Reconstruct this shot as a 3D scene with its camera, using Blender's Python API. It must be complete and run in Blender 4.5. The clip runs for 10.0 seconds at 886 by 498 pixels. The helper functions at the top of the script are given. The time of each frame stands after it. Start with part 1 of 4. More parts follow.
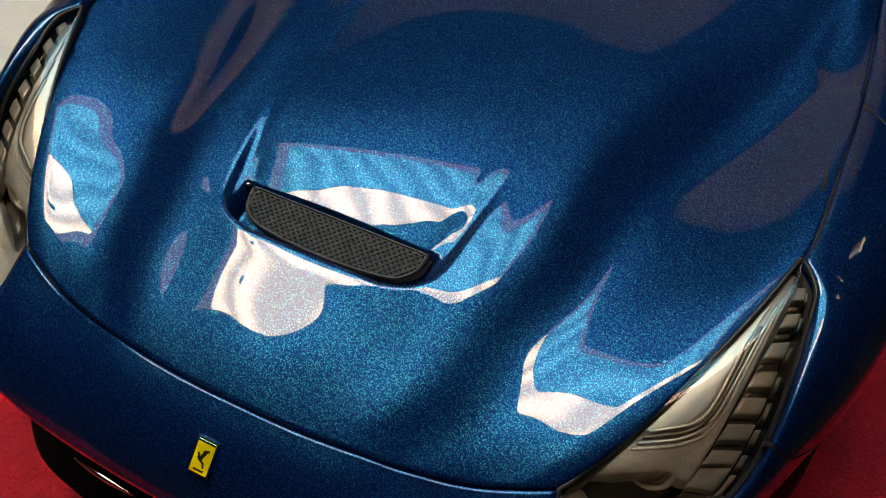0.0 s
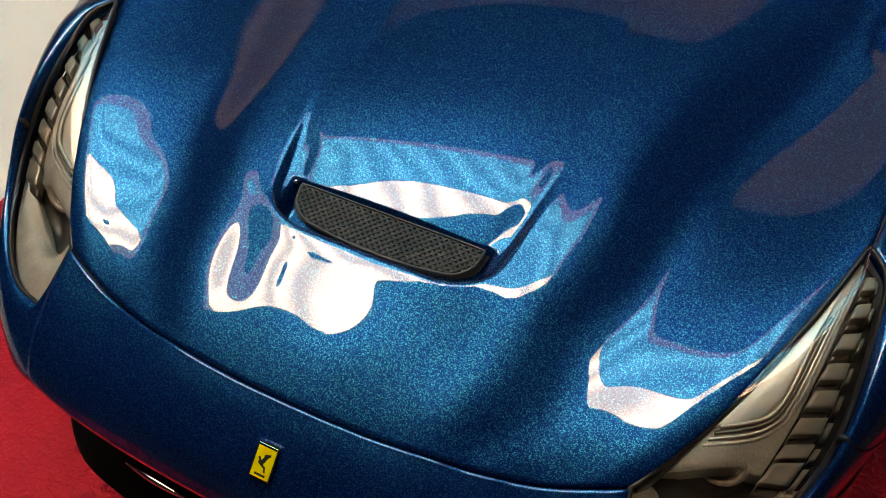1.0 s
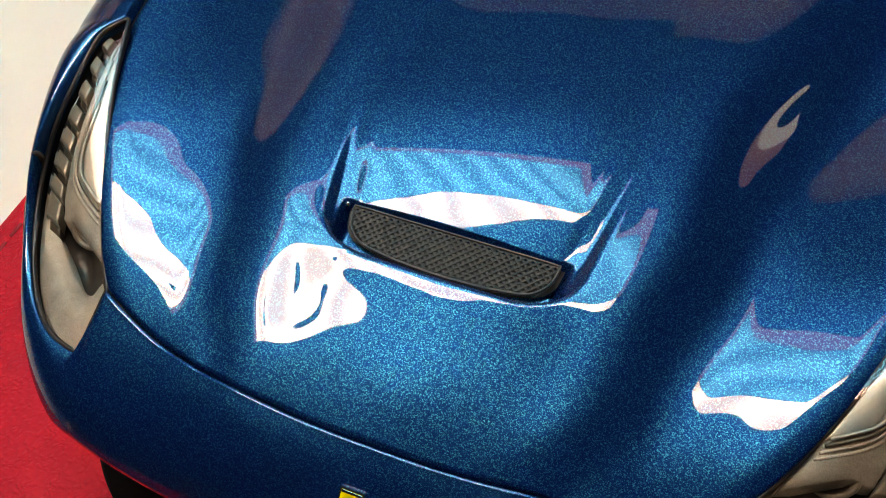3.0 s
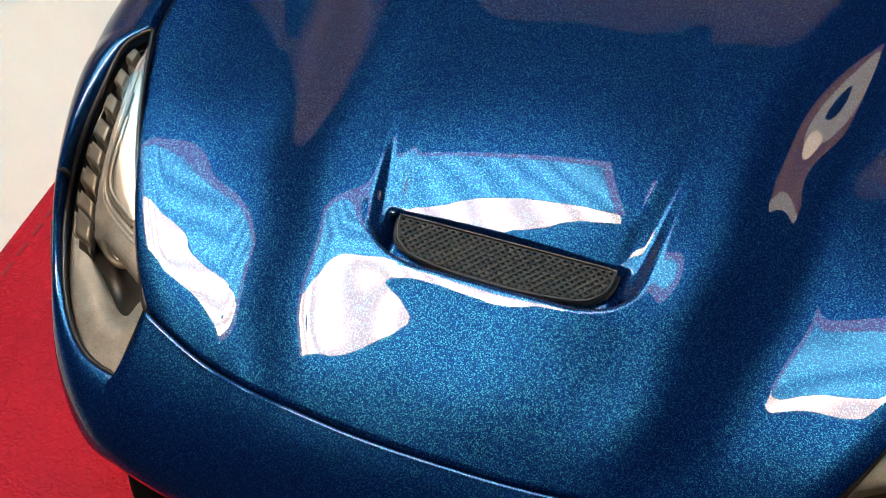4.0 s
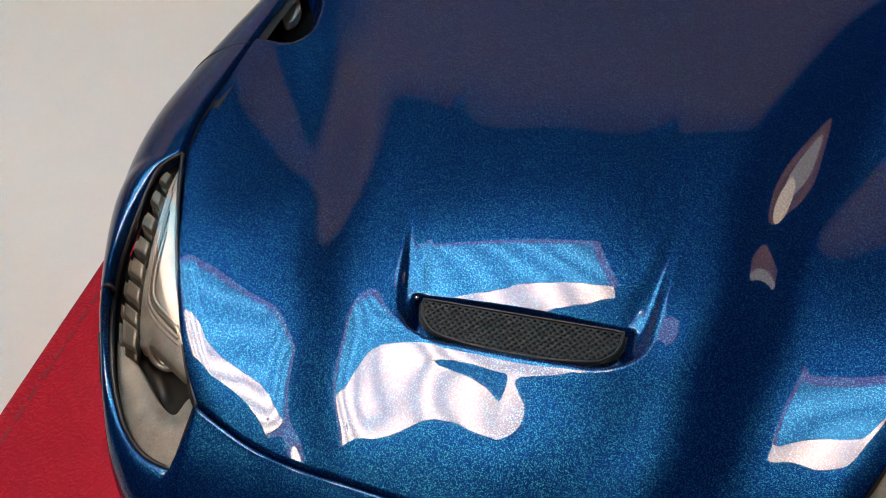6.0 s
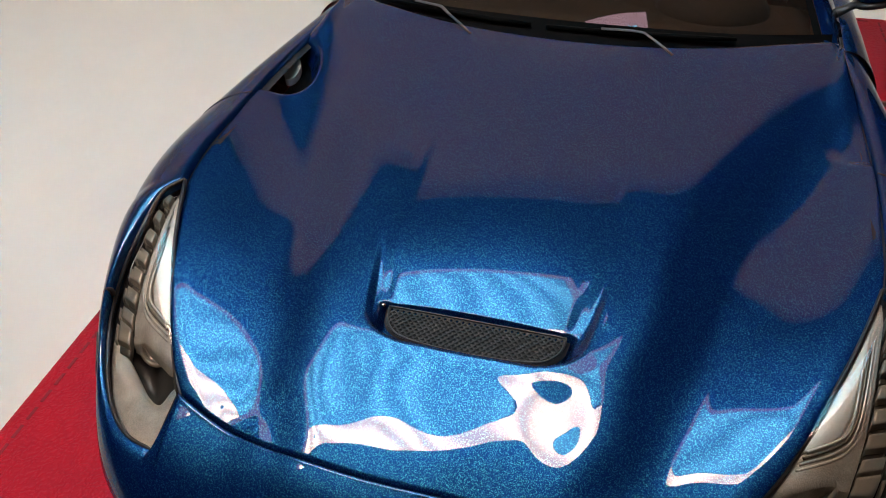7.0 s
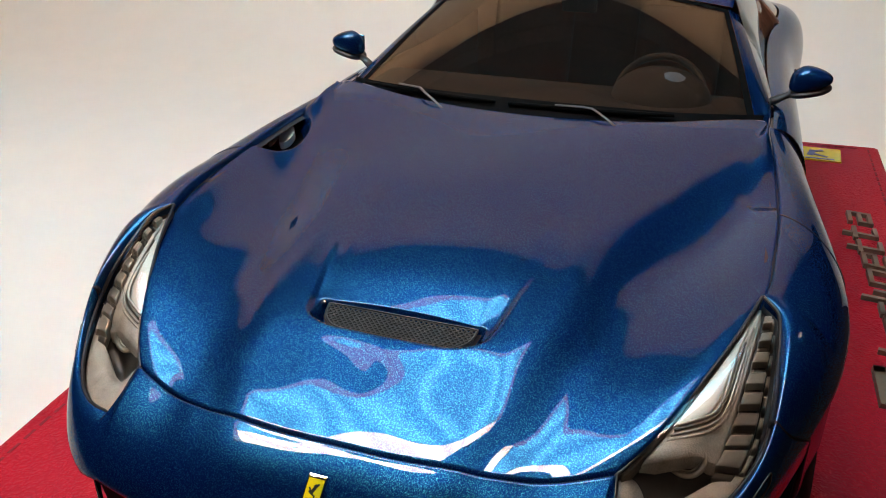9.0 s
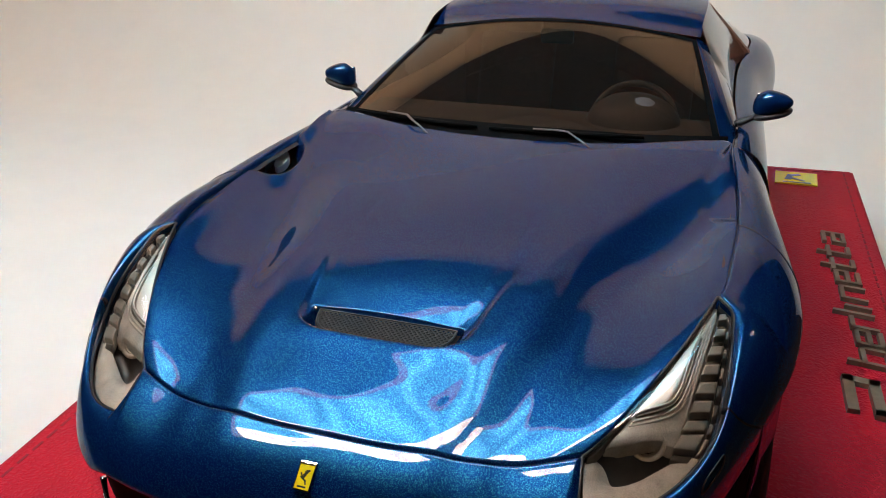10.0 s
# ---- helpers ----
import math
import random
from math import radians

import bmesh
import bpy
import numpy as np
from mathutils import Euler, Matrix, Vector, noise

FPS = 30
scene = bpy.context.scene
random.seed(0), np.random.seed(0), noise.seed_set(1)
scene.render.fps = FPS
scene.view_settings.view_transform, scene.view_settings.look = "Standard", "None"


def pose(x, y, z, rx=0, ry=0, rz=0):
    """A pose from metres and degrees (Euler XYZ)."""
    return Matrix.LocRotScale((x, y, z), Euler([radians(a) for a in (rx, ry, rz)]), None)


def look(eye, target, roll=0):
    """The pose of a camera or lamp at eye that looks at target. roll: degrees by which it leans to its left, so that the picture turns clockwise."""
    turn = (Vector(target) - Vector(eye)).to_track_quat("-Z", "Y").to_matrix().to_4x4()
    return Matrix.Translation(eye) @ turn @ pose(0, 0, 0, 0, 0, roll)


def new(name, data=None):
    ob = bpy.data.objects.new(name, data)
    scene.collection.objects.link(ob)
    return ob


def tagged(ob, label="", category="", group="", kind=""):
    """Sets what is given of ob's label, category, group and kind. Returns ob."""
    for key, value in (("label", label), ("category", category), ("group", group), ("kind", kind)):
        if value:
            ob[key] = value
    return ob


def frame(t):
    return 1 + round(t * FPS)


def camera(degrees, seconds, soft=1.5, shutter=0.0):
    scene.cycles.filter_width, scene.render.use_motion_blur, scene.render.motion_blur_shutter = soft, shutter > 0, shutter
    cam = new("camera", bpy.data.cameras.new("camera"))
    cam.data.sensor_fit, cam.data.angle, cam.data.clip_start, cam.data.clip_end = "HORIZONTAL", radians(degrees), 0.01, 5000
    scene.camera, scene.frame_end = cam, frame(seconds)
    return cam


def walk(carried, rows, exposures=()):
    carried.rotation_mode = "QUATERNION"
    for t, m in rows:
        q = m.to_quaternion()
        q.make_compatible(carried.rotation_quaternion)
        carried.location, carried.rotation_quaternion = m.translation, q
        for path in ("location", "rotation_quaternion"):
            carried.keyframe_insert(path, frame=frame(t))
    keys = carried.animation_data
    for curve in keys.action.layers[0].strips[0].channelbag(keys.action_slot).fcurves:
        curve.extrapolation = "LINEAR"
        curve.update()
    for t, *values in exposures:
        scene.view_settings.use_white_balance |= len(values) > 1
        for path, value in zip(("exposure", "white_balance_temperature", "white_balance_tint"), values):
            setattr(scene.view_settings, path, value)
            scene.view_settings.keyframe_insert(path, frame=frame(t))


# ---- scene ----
cam = camera(53.45, 10.0, soft=1.0)
PATH = [
    (0, (0.03565, -0.01088, 0.10822), (0.01298, 0.03534, 0.04699), 0.83),
    (0.5, (0.03329, -0.01102, 0.10726), (0.01102, 0.03428, 0.04520), -0.04),
    (1, (0.02970, -0.01165, 0.10754), (0.00768, 0.03367, 0.04541), -0.14),
    (1.5, (0.02751, -0.01052, 0.10662), (0.00628, 0.03443, 0.04395), -0.59),
    (2, (0.02494, -0.01039, 0.10589), (0.00455, 0.03499, 0.04323), -0.62),
    (2.5, (0.02157, -0.01051, 0.10571), (0.00213, 0.03528, 0.04305), -0.67),
    (4, (0.01089, -0.01197, 0.10378), (-0.00528, 0.03550, 0.04145), 0.16),
    (4.5, (0.00724, -0.01134, 0.10396), (-0.00819, 0.03570, 0.04112), -0.98),
    (5, (0.00405, -0.01068, 0.10491), (-0.01035, 0.03654, 0.04196), -1.89),
    (5.5, (0.00512, -0.01560, 0.10750), (-0.00950, 0.03608, 0.04821), -2.03),
    (6, (0.00899, -0.02076, 0.10844), (-0.00698, 0.03449, 0.05283), -2.50),
    (7.3, (0.02100, -0.03756, 0.10753), (0.00189, 0.02477, 0.06116), -0.35),
    (7.5, (0.02341, -0.03973, 0.10621), (0.00359, 0.02326, 0.06105), -0.42),
    (8, (0.02849, -0.04382, 0.10483), (0.00604, 0.02099, 0.06364), -2.13),
    (8.5, (0.03546, -0.04750, 0.10067), (0.01199, 0.01880, 0.06255), -0.61),
    (9, (0.03892, -0.05024, 0.09977), (0.01367, 0.01661, 0.06380), -0.67),
    (9.5, (0.04225, -0.05459, 0.10017), (0.01674, 0.01289, 0.06560), -0.91),
    (10, (0.04473, -0.05891, 0.10059), (0.01911, 0.00930, 0.06757), -1.23),
]
walk(cam, [(t, look(eye, target, roll)) for t, eye, target, roll in PATH],
     [(0.0, -1.06, 8500, 18), (1.0, -0.86, 8700, 18), (2.5, -0.54, 8800, 20), (4.0, -0.55, 8100, 23), (5.0, -0.60, 7600, 24), (6.0, -1.04, 7500, 26), (7.5, -0.66, 7700, 27), (10.0, -0.42, 7300, 25)])

# ---- light: a lit roof panel and strip of a photo tent, white sweep, dim room ----
world = bpy.data.worlds.new("room_air")
scene.world = world
world.use_nodes = True
world.node_tree.nodes["Background"].inputs[0].default_value = (0.9, 0.8, 0.7, 1)
world.node_tree.nodes["Background"].inputs[1].default_value = 0.008

PANEL_Z = 450.0
PANEL_POWER, STRIP_POWER, BORDER_POWER = 23.0, 56.0, 7.2
# strengths of the two fill bars added over the sweep
BAR_POWER, TOP_BAR_POWER = 15.0, 12.0


# ---- materials ----
def node_mat(name):
    m = bpy.data.materials.new(name)
    m.use_nodes = True
    nt = m.node_tree
    return m, nt, nt.nodes["Principled BSDF"], nt.nodes, nt.links


def simple(name, color, rough=0.5, metal=0.0, coat=0.0, grain=0.0, grain_scale=800.0, bump=0.0, spec=0.5):
    """A plain surface with fine and coarse variation of tone and relief (scales per metre)."""
    m, nt, p, nodes, links = node_mat(name)
    p.inputs["Base Color"].default_value = (*color, 1)
    p.inputs["Roughness"].default_value = rough
    p.inputs["Metallic"].default_value = metal
    p.inputs["Coat Weight"].default_value = coat
    p.inputs["Coat Roughness"].default_value = 0.03
    p.inputs["Specular IOR Level"].default_value = spec
    if grain or bump:
        tc = nodes.new("ShaderNodeTexCoord")
        n1 = nodes.new("ShaderNodeTexNoise")
        n1.inputs["Scale"].default_value = grain_scale
        n1.inputs["Detail"].default_value = 4
        links.new(tc.outputs["Object"], n1.inputs["Vector"])
        n2 = nodes.new("ShaderNodeTexNoise")
        n2.inputs["Scale"].default_value = grain_scale / 12
        links.new(tc.outputs["Object"], n2.inputs["Vector"])
        add = nodes.new("ShaderNodeMath")
        add.operation = "ADD"
        links.new(n1.outputs["Fac"], add.inputs[0])
        links.new(n2.outputs["Fac"], add.inputs[1])
        mr = nodes.new("ShaderNodeMapRange")
        mr.inputs["From Min"].default_value, mr.inputs["From Max"].default_value = 0.6, 1.4
        mr.inputs["To Min"].default_value, mr.inputs["To Max"].default_value = 1 - grain, 1 + grain
        links.new(add.outputs[0], mr.inputs["Value"])
        mix = nodes.new("ShaderNodeVectorMath")
        mix.operation = "SCALE"
        mix.inputs[0].default_value = color
        links.new(mr.outputs[0], mix.inputs["Scale"])
        links.new(mix.outputs[0], p.inputs["Base Color"])
        if bump:
            b = nodes.new("ShaderNodeBump")
            b.inputs["Strength"].default_value = bump
            b.inputs["Distance"].default_value = 0.0003
            links.new(n1.outputs["Fac"], b.inputs["Height"])
            links.new(b.outputs[0], p.inputs["Normal"])
    return m


def paint_material():
    """Metallic blue lacquer: flakes of random tilt and tone under a clear coat."""
    m, nt, p, nodes, links = node_mat("blue_metallic_lacquer")
    tc = nodes.new("ShaderNodeTexCoord")
    vor = nodes.new("ShaderNodeTexVoronoi")
    vor.inputs["Scale"].default_value = 14000
    links.new(tc.outputs["Object"], vor.inputs["Vector"])
    vor2 = nodes.new("ShaderNodeTexVoronoi")
    vor2.inputs["Scale"].default_value = 13500
    links.new(tc.outputs["Object"], vor2.inputs["Vector"])
    # flake tilt
    sub = nodes.new("ShaderNodeVectorMath")
    sub.operation = "SUBTRACT"
    sub.inputs[1].default_value = (0.5, 0.5, 0.5)
    links.new(vor.outputs["Color"], sub.inputs[0])
    sc = nodes.new("ShaderNodeVectorMath")
    sc.operation = "SCALE"
    sc.inputs["Scale"].default_value = FLAKE_TILT
    links.new(sub.outputs[0], sc.inputs[0])
    geo = nodes.new("ShaderNodeNewGeometry")
    add = nodes.new("ShaderNodeVectorMath")
    links.new(geo.outputs["Normal"], add.inputs[0])
    links.new(sc.outputs[0], add.inputs[1])
    nrm = nodes.new("ShaderNodeVectorMath")
    nrm.operation = "NORMALIZE"
    links.new(add.outputs[0], nrm.inputs[0])
    # flake tone
    sep = nodes.new("ShaderNodeSeparateColor")
    links.new(vor2.outputs["Color"], sep.inputs[0])
    ramp = nodes.new("ShaderNodeValToRGB")
    e = ramp.color_ramp.elements
    e[0].position, e[0].color = 0.0, (*PAINT_DARK, 1)
    e[1].position, e[1].color = 1.0, (*PAINT_LIGHT, 1)
    low = ramp.color_ramp.elements.new(0.3)
    low.color = (*PAINT_DARK, 1)
    mid = ramp.color_ramp.elements.new(0.72)
    mid.color = (*PAINT_MID, 1)
    links.new(sep.outputs[0], ramp.inputs["Fac"])
    nodes.remove(p)
    flake = nodes.new("ShaderNodeBsdfGlossy")
    flake.inputs["Roughness"].default_value = FLAKE_ROUGH
    links.new(ramp.outputs["Color"], flake.inputs["Color"])
    links.new(nrm.outputs[0], flake.inputs["Normal"])
    body = nodes.new("ShaderNodeBsdfDiffuse")
    body.inputs["Color"].default_value = (*PAINT_BODY, 1)
    ground = nodes.new("ShaderNodeBsdfGlossy")
    ground.inputs["Roughness"].default_value = GROUND_ROUGH
    ground.inputs["Color"].default_value = (*PAINT_GROUND, 1)
    metal = nodes.new("ShaderNodeMixShader")
    metal.inputs[0].default_value = 0.42
    links.new(ground.outputs[0], metal.inputs[1])
    links.new(flake.outputs[0], metal.inputs[2])
    under = nodes.new("ShaderNodeMixShader")
    under.inputs[0].default_value = 0.16
    links.new(metal.outputs[0], under.inputs[1])
    links.new(body.outputs[0], under.inputs[2])
    coat = nodes.new("ShaderNodeBsdfGlossy")
    coat.inputs["Roughness"].default_value = 0.012
    fres = nodes.new("ShaderNodeFresnel")
    fres.inputs["IOR"].default_value = 1.47
    top = nodes.new("ShaderNodeMixShader")
    links.new(fres.outputs[0], top.inputs[0])
    links.new(under.outputs[0], top.inputs[1])
    links.new(coat.outputs[0], top.inputs[2])
    links.new(top.outputs[0], nodes["Material Output"].inputs["Surface"])
    return m


def clear_material(name, tint, ior=1.45, veil=0.0):
    """A thin clear pane: what lies behind shows through the tint, with gloss that grows towards grazing."""
    m, nt, p, nodes, links = node_mat(name)
    nodes.remove(p)
    tr = nodes.new("ShaderNodeBsdfTransparent")
    tr.inputs[0].default_value = (*tint, 1)
    gl = nodes.new("ShaderNodeBsdfGlossy")
    gl.inputs["Roughness"].default_value = 0.01
    fr = nodes.new("ShaderNodeFresnel")
    fr.inputs["IOR"].default_value = ior
    mx = nodes.new("ShaderNodeMixShader")
    links.new(fr.outputs[0], mx.inputs[0])
    links.new(tr.outputs[0], mx.inputs[1])
    links.new(gl.outputs[0], mx.inputs[2])
    out = mx
    # pale diffuse share painted in for a grey veil of reflected light
    if veil:
        df = nodes.new("ShaderNodeBsdfDiffuse")
        df.inputs[0].default_value = (0.75, 0.7, 0.65, 1)
        out = nodes.new("ShaderNodeMixShader")
        out.inputs[0].default_value = veil
        links.new(mx.outputs[0], out.inputs[1])
        links.new(df.outputs[0], out.inputs[2])
    links.new(out.outputs[0], nodes["Material Output"].inputs["Surface"])
    return m


def leather_material():
    m, nt, p, nodes, links = node_mat("red_grained_leather")
    tc = nodes.new("ShaderNodeTexCoord")
    warp = nodes.new("ShaderNodeTexNoise")
    warp.inputs["Scale"].default_value = 420
    links.new(tc.outputs["Object"], warp.inputs["Vector"])
    wm = nodes.new("ShaderNodeVectorMath")
    wm.operation = "MULTIPLY_ADD"
    wm.inputs[1].default_value = (0.0030, 0.0030, 0.0030)
    links.new(warp.outputs["Color"], wm.inputs[0])
    links.new(tc.outputs["Object"], wm.inputs[2])
    vor = nodes.new("ShaderNodeTexVoronoi")
    vor.feature = "SMOOTH_F1"
    vor.inputs["Smoothness"].default_value = 0.5
    vor.inputs["Scale"].default_value = 1350
    links.new(wm.outputs[0], vor.inputs["Vector"])
    fine = nodes.new("ShaderNodeTexNoise")
    fine.inputs["Scale"].default_value = 1500
    fine.inputs["Detail"].default_value = 5
    links.new(tc.outputs["Object"], fine.inputs["Vector"])
    mr = nodes.new("ShaderNodeMapRange")
    mr.inputs["From Max"].default_value = 0.75
    mr.inputs["To Min"].default_value, mr.inputs["To Max"].default_value = 1.0, 0.0
    mr.interpolation_type = "SMOOTHSTEP"
    links.new(vor.outputs["Distance"], mr.inputs["Value"])
    add = nodes.new("ShaderNodeMath")
    add.operation = "MULTIPLY_ADD"
    add.inputs[1].default_value = 0.5
    links.new(fine.outputs["Fac"], add.inputs[0])
    links.new(mr.outputs[0], add.inputs[2])
    b = nodes.new("ShaderNodeBump")
    b.inputs["Strength"].default_value = 0.7
    b.inputs["Distance"].default_value = 0.00025
    links.new(add.outputs[0], b.inputs["Height"])
    links.new(b.outputs[0], p.inputs["Normal"])
    mixc = nodes.new("ShaderNodeMix")
    mixc.data_type = "RGBA"
    mixc.inputs["A"].default_value = (0.46, 0.008, 0.022, 1)
    mixc.inputs["B"].default_value = (0.52, 0.012, 0.028, 1)
    links.new(mr.outputs[0], mixc.inputs["Factor"])
    links.new(mixc.outputs["Result"], p.inputs["Base Color"])
    p.inputs["Roughness"].default_value = 0.6
    p.inputs["Specular IOR Level"].default_value = 0.17
    return m


def glow(name, color, power, folds=0.0):
    """A lit diffuser; folds adds soft bands of drapery."""
    m, nt, p, nodes, links = node_mat(name)
    nodes.remove(p)
    em = nodes.new("ShaderNodeEmission")
    em.inputs["Color"].default_value = (*color, 1)
    em.inputs["Strength"].default_value = power
    if folds:
        tc = nodes.new("ShaderNodeTexCoord")
        w = nodes.new("ShaderNodeTexWave")
        w.bands_direction = "DIAGONAL"
        w.inputs["Scale"].default_value = 9.0
        w.inputs["Distortion"].default_value = 4.0
        w.inputs["Detail"].default_value = 3.0
        w.inputs["Detail Scale"].default_value = 1.2
        links.new(tc.outputs["Object"], w.inputs["Vector"])
        mr = nodes.new("ShaderNodeMapRange")
        mr.inputs["To Min"].default_value = power * (1 - folds)
        mr.inputs["To Max"].default_value = power * (1 + folds)
        links.new(w.outputs["Fac"], mr.inputs["Value"])
        links.new(mr.outputs[0], em.inputs["Strength"])
    links.new(em.outputs[0], nodes["Material Output"].inputs["Surface"])
    return m


FLAKE_TILT, FLAKE_ROUGH, GROUND_ROUGH = 0.30, 0.29, 0.34
PAINT_BODY = (0.0002, 0.042, 0.28)
PAINT_GROUND = (0.0001, 0.026, 0.090)
PAINT_DARK, PAINT_MID, PAINT_LIGHT = (0.0002, 0.004, 0.022), (0.0003, 0.038, 0.095), (0.03, 0.42, 0.54)
PAINT = paint_material()
BLACK = simple("black_plastic", (0.012, 0.012, 0.013), 0.42, grain=0.2, grain_scale=2500)
MATT_BLACK = simple("matt_black_print", (0.004, 0.004, 0.004), 0.9, grain=0.2, grain_scale=2500, spec=0.05)
GAP = simple("dark_shut_line", (0.004, 0.004, 0.006), 0.7)
MESH_BLACK = simple("dark_mesh_metal", (0.012, 0.010, 0.008), 0.6, 0.0, grain=0.25, grain_scale=3000)
NICKEL = simple("satin_nickel", (0.46, 0.41, 0.35), 0.50, 0.8, grain=0.12, grain_scale=4500, bump=0.10)
SATIN = simple("satin_grey_paint", (0.40, 0.35, 0.295), 0.62, 0.45, grain=0.30, grain_scale=5000, bump=0.25)
DARK_METAL = simple("dark_smoked_metal", (0.11, 0.09, 0.07), 0.40, 0.6, grain=0.15, grain_scale=1500)
SMOKED = simple("black_smoked_plastic", (0.022, 0.018, 0.015), 0.4, grain=0.2, grain_scale=1500)
RING = simple("brown_grey_metal", (0.36, 0.31, 0.26), 0.3, 0.6, grain=0.1, grain_scale=1800)
CHROME = simple("polished_chrome", (0.75, 0.75, 0.76), 0.08, 1.0)
LED_GREY = simple("bronze_grey_lamp_block", (0.34, 0.29, 0.235), 0.46, 0.6, grain=0.12, grain_scale=1500)
COVER = clear_material("clear_lamp_cover", (0.93, 0.92, 0.90), 1.4)
WINDSCREEN = clear_material("tinted_windscreen", (0.52, 0.40, 0.31), 1.8, 0.008)
RUBBER = simple("tyre_rubber", (0.02, 0.02, 0.02), 0.75, grain=0.2, grain_scale=1500)
LEATHER = leather_material()
THREAD = simple("dark_red_thread", (0.27, 0.010, 0.018), 0.7, grain=0.2, grain_scale=4000)
BRONZE = simple("dark_bronze_lettering", (0.20, 0.165, 0.12), 0.42, 0.55, grain=0.15, grain_scale=900)
YELLOW = simple("yellow_enamel", (0.80, 0.56, 0.012), 0.25, 0.0, coat=0.6, grain=0.06, grain_scale=3000)
ENAMEL_BLACK = simple("black_enamel", (0.01, 0.01, 0.01), 0.3)
PAPER = simple("white_paper", (0.80, 0.725, 0.635), 0.65, grain=0.03, grain_scale=60, bump=0.02)
CABIN = simple("brown_cabin_leather", (0.26, 0.10, 0.055), 0.6, grain=0.2, grain_scale=900, bump=0.1)
DASH = simple("dark_grey_dashboard", (0.046, 0.034, 0.028), 0.6, grain=0.2, grain_scale=1500, bump=0.1)
ROOM = simple("dim_room_wall", (0.014, 0.012, 0.010), 0.9, grain=0.08, grain_scale=4)
DARK_WOOD = simple("dark_table_wood", (0.035, 0.022, 0.015), 0.5, grain=0.3, grain_scale=40)
STEEL = simple("grey_arm", (0.13, 0.12, 0.12), 0.4, 0.3, grain=0.1, grain_scale=2000)


# ---- shape helpers: all lengths below are millimetres ----
MM = 0.001


def link_mesh(name, verts, faces, material, parent=None, label="", smooth=True, at=None):
    me = bpy.data.meshes.new(name)
    v = np.asarray(verts, float) * MM
    me.from_pydata(v.tolist(), [], faces)
    me.materials.append(material)
    if smooth:
        me.polygons.foreach_set("use_smooth", [True] * len(me.polygons))
    me.update()
    ob = new(name, me)
    if parent is not None:
        ob.parent = parent
    if at is not None:
        ob.location = Vector(at) * MM
    return tagged(ob, label)


def part(name, bm, material, parent, label="", smooth=True):
    """Links a bmesh (millimetres) as one mesh under a thing or a part."""
    bmesh.ops.scale(bm, vec=(MM, MM, MM), verts=bm.verts)
    me = bpy.data.meshes.new(name)
    bm.to_mesh(me)
    bm.free()
    me.materials.append(material)
    if smooth:
        me.polygons.foreach_set("use_smooth", [True] * len(me.polygons))
    ob = new(name, me)
    ob.parent = parent
    return tagged(ob, label)


def thing(name, label, category, place=(0, 0, 0), group="", kind=""):
    ob = new(name)
    ob.empty_display_size = 0.01
    ob.location = Vector(place) * MM
    return tagged(ob, label, category, group, kind)


def spl(xs, ys):
    """Natural cubic spline through a few knots."""
    x, y = np.asarray(xs, float), np.asarray(ys, float)
    n, h = len(x), np.diff(x)
    a, r = np.zeros((n, n)), np.zeros(n)
    a[0, 0] = a[-1, -1] = 1
    for i in range(1, n - 1):
        a[i, i - 1], a[i, i], a[i, i + 1] = h[i - 1], 2 * (h[i - 1] + h[i]), h[i]
        r[i] = 6 * ((y[i + 1] - y[i]) / h[i] - (y[i] - y[i - 1]) / h[i - 1])
    k = np.linalg.solve(a, r)

    def f(q):
        q = np.asarray(q, float)
        i = np.clip(np.searchsorted(x, q) - 1, 0, n - 2)
        d, e, w = q - x[i], x[i + 1] - q, h[i]
        return (k[i] * e ** 3 + k[i + 1] * d ** 3) / (6 * w) + (y[i] / w - k[i] * w / 6) * e + (y[i + 1] / w - k[i + 1] * w / 6) * d
    return f


def sstep(t):
    t = np.clip(t, 0, 1)
    return t * t * t * (t * (6 * t - 15) + 10)


def grid_faces(n, m, flip=False, keep=None):
    out = []
    for i in range(n - 1):
        for j in range(m - 1):
            if keep is not None and not keep[i, j]:
                continue
            q = (i * m + j, i * m + j + 1, (i + 1) * m + j + 1, (i + 1) * m + j)
            out.append(q[::-1] if flip else q)
    return out


def sheet(name, g, material, parent, label="", flip=False, keep=None):
    """A mesh from a grid of points (n, m, 3)."""
    n, m, _ = g.shape
    # faces look away from the middle of the car
    c = (g[:-1, :-1] + g[1:, 1:]) / 2
    nrm = np.cross(g[1:, 1:] - g[:-1, :-1], g[:-1, 1:] - g[1:, :-1])
    ref = np.array([0, min(max(c[..., 1].mean(), 50), 200), 15])
    flip = bool((nrm * (c - ref)).sum() > 0) if material is not PAPER else flip
    return link_mesh(name, g.reshape(-1, 3), grid_faces(n, m, flip, keep), material, parent, label)


def box_bm(bm, c, s, m=None, bevel=0.0):
    """Adds a box with centre c and size s, turned by m, with bevelled edges."""
    r = bmesh.ops.create_cube(bm, size=1)
    vs = r["verts"]
    bmesh.ops.scale(bm, vec=s, verts=vs)
    if bevel:
        es = list({e for v in vs for e in v.link_edges})
        nb = bmesh.ops.bevel(bm, geom=es, offset=bevel, segments=2, affect="EDGES", profile=0.6)
        vs = list({v for f in nb["faces"] for v in f.verts} | {v for v in vs if v.is_valid})
    if m is not None:
        bmesh.ops.transform(bm, matrix=m, verts=vs)
    bmesh.ops.translate(bm, vec=c, verts=vs)
    return vs


